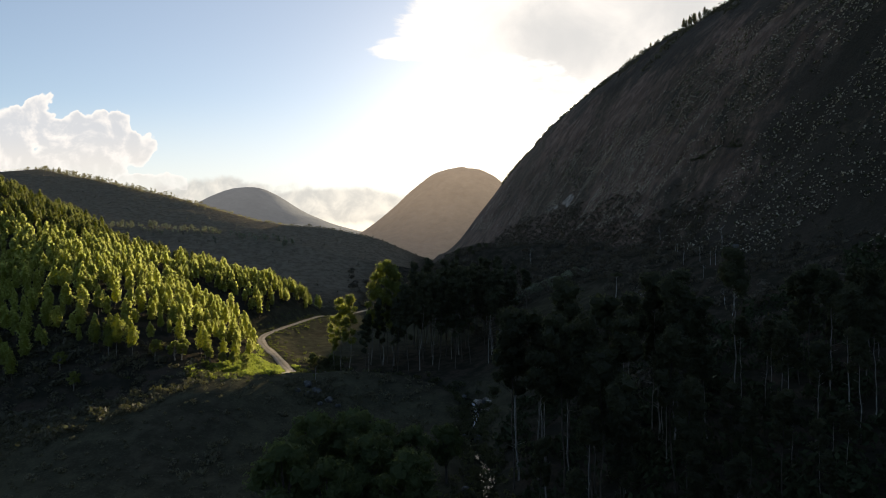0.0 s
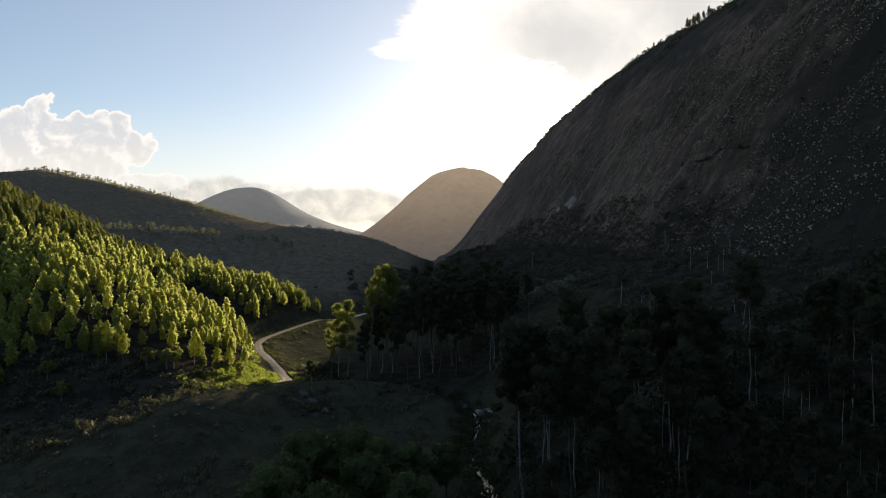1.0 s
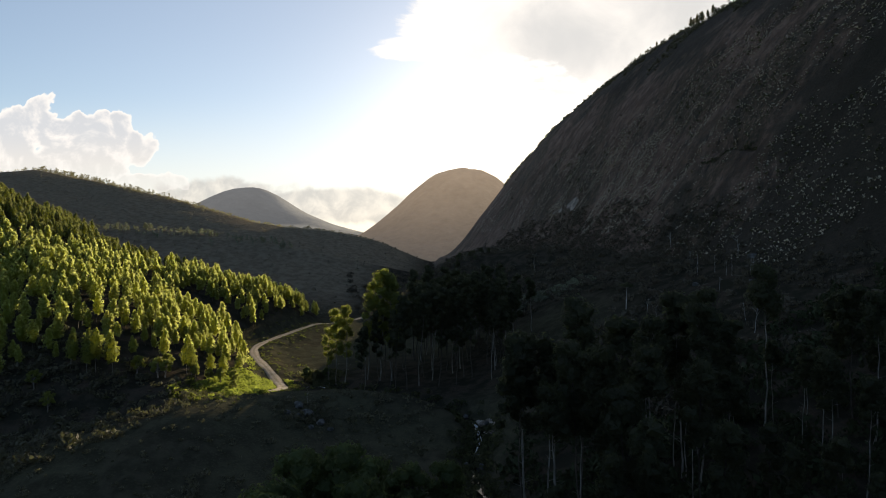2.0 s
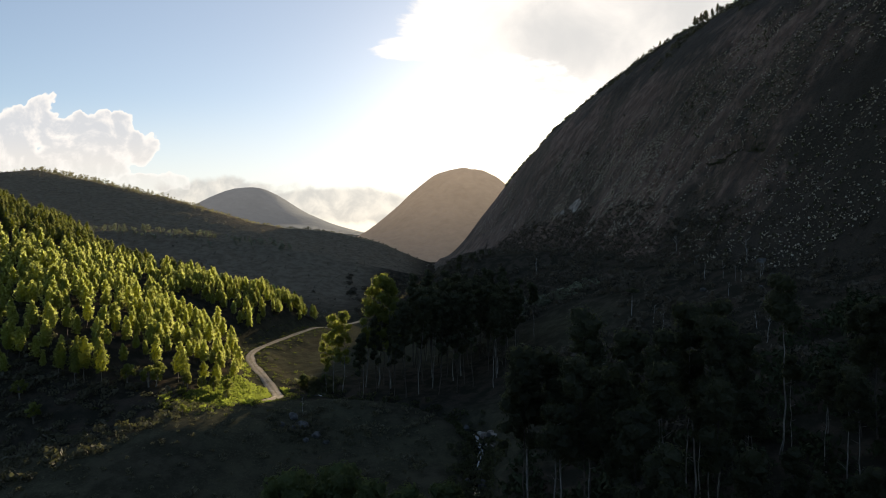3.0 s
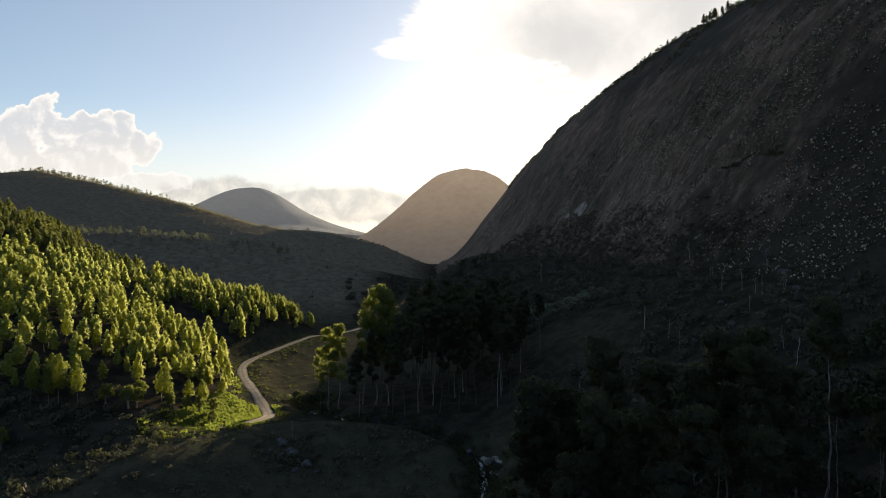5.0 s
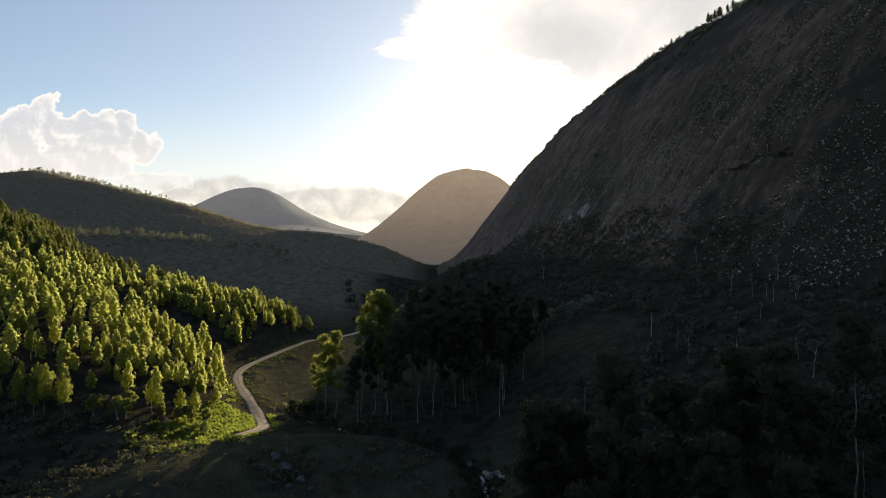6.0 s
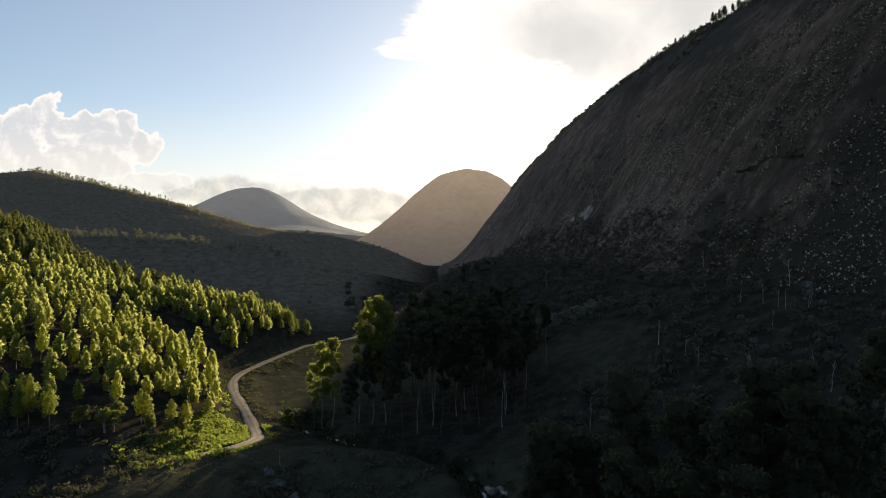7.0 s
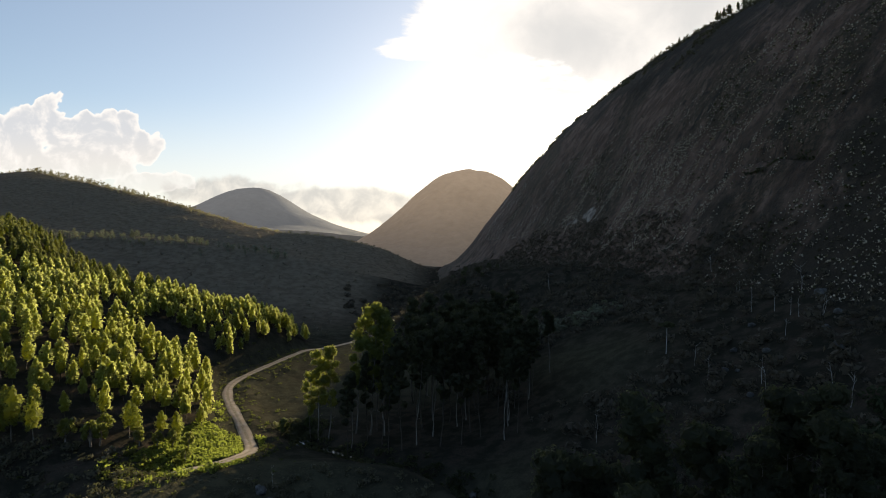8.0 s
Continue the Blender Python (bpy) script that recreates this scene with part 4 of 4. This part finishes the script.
scrub("flank_scrub", "dark tall scrub on the flank beside the plantation", np.c_[p, RNG.uniform(0.9, 2.2, len(p))])
p = RNG.normal(size=(60, 2)) * np.array([5.0, 4.0]) + np.array([-30, 146])
scrub("boulder_bushes", "low bushes crowding the bank boulders", np.c_[on_ground(p), RNG.uniform(0.4, 1.3, 60)])

# meadow grass beside the road
blade = [leaf_quads(np.random.default_rng(500 + k), np.random.default_rng(520 + k).normal(size=(14, 3)) * np.array([0.35, 0.35, 0.16]) + np.array([0, 0, 0.22]), 0.26) for k in range(5)]
p = np.c_[RNG.uniform(-80, -28, 9000), RNG.uniform(140, 300, 9000)]
d = near_line(p[:, 0], p[:, 1], ROAD_RUN)
p = on_ground(p[(d > 2.1) & (RNG.random(len(p)) < np.maximum(np.exp(-d / 3.0), 0.02))])
tagged(new("roadside_grass", mesh_of("roadside_grass", *scatter(blade, np.c_[p, RNG.uniform(0.4, 1.1, len(p))], RNG), LEAF_GRASS)), "bright tufted grass along the dirt road", "grass", kind="stuff")
p = np.c_[RNG.uniform(-63, -44, 2600), RNG.uniform(158, 192, 2600)]
p = on_ground(p[(near_line(p[:, 0], p[:, 1], ROAD_RUN) > 2.2) & (p[:, 0] < np.interp(p[:, 1], [158, 177, 192], [-44, -43, -46]))])
tagged(new("verge_grass", mesh_of("verge_grass", *scatter(blade, np.c_[p, RNG.uniform(0.5, 1.1, len(p))], RNG), LEAF_VERGE)), "sunlit yellow-green tall grass on the road verge", "grass", kind="stuff")
p = np.c_[RNG.uniform(-92, -42, 760), RNG.uniform(136, 232, 760)]
d = near_line(p[:, 0], p[:, 1], ROAD_RUN)
p = on_ground(p[(d > 3.0) & (d < 11) & (p[:, 0] > -68) & (p[:, 1] > 150) & (p[:, 0] < np.interp(p[:, 1], [136, 170, 200, 232], [-42, -46, -60, -76]))])
more = on_ground(np.c_[RNG.uniform(-58, -46, 40), RNG.uniform(143, 163, 40)])
p = np.vstack([p, more[near_line(more[:, 0], more[:, 1], ROAD_RUN) > 2.6]])
scrub("roadside_bushes", "sunlit bright green bushes beside the road", np.c_[p, 0.4 + 0.9 * RNG.random(len(p)) ** 2], LEAF_VERGE)

p = np.c_[RNG.uniform(-66, -44, 420), RNG.uniform(138, 164, 420)]
p = on_ground(p[(near_line(p[:, 0], p[:, 1], ROAD_RUN) > 2.8) & (p[:, 1] > 141 - 0.3 * (p[:, 0] + 46)) & (fractal(p[:, 0], p[:, 1], 9, 3, 53) > -0.1)])
scrub("crest_bushes", "low olive bushes along the crest of the bank", np.c_[p, 0.3 + 0.7 * RNG.random(len(p)) ** 2], LEAF_GRASS)

# trees along the skylines
def far_tree(seed, h=9.0):
    """Small tree for the skylines: trunk and a crown of coarse sprays."""
    rng = np.random.default_rng(seed)
    slim = seed % 2
    spots = [np.array([rng.normal() * h * (0.14, 0.07)[slim], rng.normal() * h * (0.14, 0.07)[slim], h * rng.uniform(0.28, 0.88)]) + in_ball(rng, 12, 0.3) * h * rng.uniform(0.11, 0.19) for _ in range(8)]
    return joined([tube([(0, 0, 0), (0.1, 0, h * 0.45), (0, 0.1, h * 0.85)], [0.22, 0.15, 0.06], 5), leaf_quads(rng, np.vstack(spots), 0.55)])


small = [far_tree(600 + k) for k in range(8)]
SUMMIT = [(165, 411), (166, 410), (168.6, 409.6), (171, 409), (172.2, 409), (160.2, 373.1), (162.5, 372.1), (170, 409.4), (164, 368), (166, 366), (169, 411), (158, 421), (149, 429), (142, 443)]
x = np.r_[RNG.uniform(-980, -70, 230), RNG.normal(-610, 60, 130), RNG.uniform(-560, -280, 120)]
y = 640 + 0.62 * soft(-x - 120, 60) + RNG.normal(size=480) * 12
p = on_ground(np.c_[x, y][fractal(x, y, 60, 3, 47) > -0.3])
wide_x = RNG.uniform(-900, -60, 620)
q = on_ground(np.c_[wide_x, 640 + 0.62 * soft(-wide_x - 120, 60) + RNG.normal(size=620) * 9])
fringe = scatter(canopy, np.c_[q, (1.0 + 2.6 * RNG.random(620) ** 1.6) * np.interp(q[:, 0], [-640, -330, -60], [1.0, 0.75, 0.4])], RNG)
crowd = scatter(small, np.c_[p, (0.25 + 0.85 * RNG.random(len(p)) ** 1.8) * np.interp(p[:, 0], [-640, -480, -330, -200, -60], [1.0, 0.8, 0.6, 0.45, 0.3])], RNG)
tagged(new("ridge_trees", mesh_of("ridge_trees", *joined([crowd, fringe]), LEAF_RIDGE)), "row of trees along the far ridge line", "trees", kind="stuff")
x = RNG.uniform(-330, -120, 260)
p = on_ground(np.c_[x, 475 - 0.1 * x + RNG.normal(size=260) * 8])
tagged(new("middle_ridge_trees", mesh_of("middle_ridge_trees", *scatter(small, np.c_[p, RNG.uniform(0.3, 0.62, len(p))], RNG), LEAF_HEDGE)), "low trees along the nearer ridge", "trees", kind="stuff")
p = np.c_[RNG.uniform(84, 240, 5200), RNG.uniform(250, 520, 5200)]
z = rock_height(p[:, 0], p[:, 1])
grade = np.hypot(dome(p[:, 0] + 1, p[:, 1]) - dome(p[:, 0] - 1, p[:, 1]), dome(p[:, 0], p[:, 1] + 1) - dome(p[:, 0], p[:, 1] - 1)) / 2
tuft = fractal(p[:, 0], p[:, 1], 30, 3, 45)
ok = (grade < 1.25) & (z > 112) & (tuft > -0.05 + 0.4 * np.clip(grade - 0.7, 0, 1))
grove = bell(p[:, 0], p[:, 1], 160, 385, 16, 22)
p = np.c_[p, z - 0.3, (0.10 + 0.32 * RNG.random(len(p)) ** 2) + 0.45 * grove * (RNG.random(len(p)) < 0.3)][ok]
g = np.array(SUMMIT, float)
grove = [tree_object("summit_tree", young_tree(160 + k, count=170, leaf=0.4, rings=7, sides=7), BARK_DARK, LEAF_RIDGE, "small upright tree on the granite summit ridge", "summit trees") for k in range(3)]
plant(grove, np.c_[g, rock_height(g[:, 0], g[:, 1]), np.r_[RNG.uniform(0.7, 1.0, 7), RNG.uniform(0.35, 0.55, len(g) - 7)]], RNG)
brow = RNG.uniform(60, 140, 620)
brow = np.c_[brow, np.interp(brow, [60, 80, 94, 109, 119, 133, 140], [612, 600, 576, 550, 512, 490, 480]) + RNG.normal(size=620) * 8]
brow = scatter(bushes, np.c_[brow, rock_height(brow[:, 0], brow[:, 1]) - 0.3, 0.4 + 1.5 * RNG.random(len(brow)) ** 2], RNG)
fringe = scatter(bushes, np.c_[p[380:1500, :3], 0.7 + 1.5 * RNG.random(len(p[380:1500])) ** 1.5], RNG)
tagged(new("summit_trees", mesh_of("summit_trees", *joined([scatter(small, p[:420], RNG), fringe, brow]), LEAF_BUSH)), "small trees and bushes along the granite summit ridge", "trees", kind="stuff")

# pale rosette plants clinging to the granite
def rosette(seed):
    """A tuft of stiff leaves that spread to all sides."""
    rng = np.random.default_rng(seed)
    v, f = [], []
    for k in range(8):
        t, up = k * 2.4 + rng.normal() * 0.2, math.radians((5, 35, 65)[k % 3] + rng.normal() * 8)
        d, w = np.array([math.cos(t) * math.cos(up), math.sin(t) * math.cos(up), math.sin(up)]), np.array([-math.sin(t), math.cos(t), 0])
        v += [w * 0.08, d * 0.45 + w * 0.17, d * 0.8 + (0, 0, -0.05), d * 0.45 - w * 0.17]
        f.append(np.arange(4) + 4 * k)
    return np.array(v), np.array(f)


p = np.c_[RNG.uniform(80, 175, 90000), RNG.uniform(110, 470, 90000)]
grade = np.abs(dome(p[:, 0] + 1, p[:, 1]) - dome(p[:, 0] - 1, p[:, 1])) / 2
z = rock_height(p[:, 0], p[:, 1])
patch = fractal(p[:, 1] + 0.2 * p[:, 0], z * 0.5, 13, 4, 61) + 0.14 * np.clip((300 - p[:, 1]) / 150, -0.3, 1)
bare_from = np.interp(p[:, 1], [110, 290, 330, 470], [190, 148, 124, 112])
p = np.c_[p, z][(grade > 0.8) & (patch > 0.0) & (z > ground(p[:, 0], p[:, 1])) & (z < bare_from - 14 * RNG.random(len(p)))][:9000]
tufts = [bush(720 + k, r=0.8, count=9, leaf=0.5) for k in range(4)]
# dark clumps set just below the first 3000 rosettes
dark = p[:3000] + np.c_[RNG.normal(size=(len(p[:3000]), 2)) * 0.35, np.full(len(p[:3000]), -0.35)]
cy = np.r_[np.linspace(222, 250, 150), np.linspace(218.5, 222.5, 50)] + RNG.normal(size=200) * 0.25
cx = np.r_[np.interp(cy[:150], [222, 232, 239, 241.5, 248.5, 250], [111.5, 111.5, 107.8, 106.1, 104.1, 103.6]), np.interp(cy[150:], [218.5, 221.5, 222.5], [92.8, 96.3, 98.9])] + RNG.normal(size=200) * 0.25
dark = np.vstack([dark, np.c_[cx, cy, rock_height(cx, cy) - 0.2]])
tagged(new("rock_tussocks", mesh_of("rock_tussocks", *scatter(tufts, np.c_[dark, RNG.uniform(0.3, 0.8, len(dark))], RNG), LEAF_TALL)), "dark tussocks under the rosettes and along cracks of the granite face", "plants", kind="stuff")
tiny = np.c_[RNG.uniform(22, 150, 16000), RNG.uniform(300, 600, 16000)]
h = rock_height(tiny[:, 0], tiny[:, 1])
tiny = np.c_[tiny, h][(h > 58) & (h < 118 - 20 * RNG.random(16000)) & (fractal(tiny[:, 1], h, 15, 3, 63) > -0.1)][:5500]
mid = np.c_[RNG.uniform(66, 132, 26000), RNG.uniform(235, 400, 26000)]
h = rock_height(mid[:, 0], mid[:, 1])
mid = np.c_[mid, h][(h > 50) & (h < 122 - 25 * RNG.random(26000)) & (fractal(mid[:, 1] * 1.6 + 0.4 * mid[:, 0], h * 0.35, 9, 4, 65) > 0.12)][:3800]
rosettes = [rosette(700 + k) for k in range(5)]
tagged(new("rock_rosettes", mesh_of("rock_rosettes", *scatter(rosettes, np.vstack([np.c_[p, (0.38 + 0.70 * RNG.random(len(p)) ** 2) * np.interp(p[:, 1], [180, 320], [1.0, 0.8])], np.c_[tiny, RNG.uniform(0.35, 0.75, len(tiny))], np.c_[mid, 0.35 + 0.55 * RNG.random(len(mid)) ** 2]]), RNG), LEAF_GREY)), "pale grey rosette plants dotted over the granite face", "plants", kind="stuff")



def umbrella_tree(h=8.0):
    """Slender pale bole under one flat round head of leaves."""
    rng = np.random.default_rng(77)
    path = [(0, 0, -0.2), (0.05, 0, h * 0.5), (0, 0.08, h * 0.86)]
    limbs = [tube([(0, 0.05, h * 0.8), (1.3 * math.cos(a), 1.3 * math.sin(a), h * 0.93)], [0.05, 0.02], 4) for a in (0.3, 1.7, 2.9, 4.2, 5.4)]
    heads = [np.array([1.25 * math.cos(a) * q, 1.25 * math.sin(a) * q, h * (0.97 - 0.05 * q)]) for a, q in ((0, 0), (0.3, 1), (1.7, 1), (2.9, 1), (4.2, 1), (5.4, 1))]
    return grafted(tube(path, [0.12, 0.09, 0.06], 6), limbs), clumps(rng, heads, [0.95] * 6, [110] * 6, 0.2, 0.55)


plant([tree_object("umbrella_tree", umbrella_tree(), SNAG, LEAF_TALL, "slender pale-trunked tree with flat round head on the slope", "slope trees")], np.c_[on_ground(np.array([(55.0, 190.4)])), [1.0]], RNG)

# ---- boulders and bleached trunks ----
def boulder_mesh(seed, mat=STONE):
    bm = bmesh.new()
    bmesh.ops.create_icosphere(bm, subdivisions=3, radius=1.0)
    o = Vector((seed * 3.1, seed * 1.7, 0))
    for v in bm.verts:
        d = 1 + 0.35 * noise.noise(v.co * 0.9 + o) + 0.16 * noise.noise(v.co * 2.3 + o) + 0.06 * noise.noise(v.co * 6 + o)
        v.co = Vector((v.co.x * 1.15, v.co.y * 0.9, max(v.co.z, -0.55) * 0.8)) * d
    me = bpy.data.meshes.new("boulder")
    bm.to_mesh(me)
    bm.free()
    me.materials.append(mat)
    return me


stones = [boulder_mesh(k) for k in range(5)]


def boulders(spots, label, group):
    for k, (x, y, s) in enumerate(spots):
        ob = tagged(new("boulder", stones[k % 5]), label, "boulder", group)
        z = float(ground(np.array([x]), np.array([y]))[0])
        ob.matrix_basis = pose(x, y, z + 0.25 * s, 0, 0, 67 * k) @ Matrix.Scale(s, 4)


boulders([(-31, 146, 1.25), (-27.5, 144, 1.0), (-33.5, 149, 1.1), (-25, 142.5, 0.7), (-29, 141, 0.6), (-35, 144, 0.7), (-32.5, 143.5, 0.8)], "grey weathered boulder in the grass of the bank", "bank boulders")
boulders([(88, 175, 1.0), (82, 170, 0.8), (91, 186, 1.3), (74, 186, 0.9), (79, 161, 1.1), (95, 205, 1.0), (66, 178, 0.8), (98, 168, 1.4), (70, 171.5, 0.9), (59.5, 157.4, 0.7), (61, 171.5, 0.7), (62.5, 169, 0.5)], "pale boulder in the scrub below the cliff", "scree boulders")
spots = []
for k in range(34):
    i = int(RNG.integers(25, min(100, len(STREAM_RUN))))
    w = RNG.normal(size=2) * 1.6
    spots.append((STREAM_RUN[i, 0] + w[0], STREAM_RUN[i, 1] + w[1], RNG.uniform(0.3, 0.9)))
boulders(spots, "grey rock lying in the stream bed", "stream rocks")
stones = [boulder_mesh(k, SCAR) for k in range(9, 14)]
boulders([(7.6, 154.5, 0.7), (9.8, 157.2, 1.0), (11.2, 156.0, 0.9), (9.0, 159.0, 0.8), (7.2, 157.0, 0.6), (12.0, 153.0, 0.7), (10.2, 151.6, 0.6), (5.6, 161.2, 0.5), (11.2, 149.0, 0.7), (9.6, 147.0, 0.5)], "pale water-worn rock beside the stream pool", "pool rocks")


def snag_model(seed, h=9.0):
    rng = np.random.default_rng(seed)
    zs = np.linspace(0, h, 7)
    path = np.stack([0.12 * np.cumsum(rng.normal(size=7)), 0.12 * np.cumsum(rng.normal(size=7)), zs], 1)
    path[0, :2] = 0
    wood = [tube(path, np.linspace(0.11, 0.035, 7), 6)]
    for _ in range(5):
        z = h * rng.uniform(0.55, 0.97)
        b = np.array([np.interp(z, zs, path[:, 0]), np.interp(z, zs, path[:, 1]), z])
        a, r = rng.uniform(0, 6.28), rng.uniform(0.6, 2.0)
        tip = b + np.array([math.cos(a), math.sin(a), 0.9]) * r
        wood.append(tube([b, (b + tip) / 2 + (0, 0, -0.1), tip], [0.06, 0.04, 0.015], 5))
    return grafted(wood[0], wood[1:])


snags = [mesh_of("snag", *snag_model(800 + k), SNAG, True) for k in range(5)]
where_snags = [(31.3, 164.6, 0.55), (-32, 151, 0.5), (84, 231, 0.95), (80, 206.6, 0.45), (81, 207, 0.5), (78, 194, 0.65), (81, 188.6, 0.6), (81.5, 182.6, 0.5), (82, 180, 0.5), (89, 191, 0.85), (85, 176, 0.5), (86, 177, 0.5), (76, 175, 0.45),
               (57.6, 179.4, 0.55), (57, 171, 0.6), (60, 153, 0.72), (70.5, 149.5, 0.5), (68.3, 141.5, 0.68), (32.7, 171, 0.45), (44, 300, 0.9), (63, 160, 0.6), (95, 215, 0.7)]
for k, (x, y, s) in enumerate(where_snags):
    ob = tagged(new("dead_tree", snags[k % 5]), "bleached bare tree trunk standing in scrub", "dead tree", "dead trees")
    ob.matrix_basis = pose(x, y, float(ground(np.array([x]), np.array([y]))[0]) - 0.2, RNG.normal() * 3, RNG.normal() * 3, RNG.uniform(0, 360)) @ Matrix.Scale(s, 4)
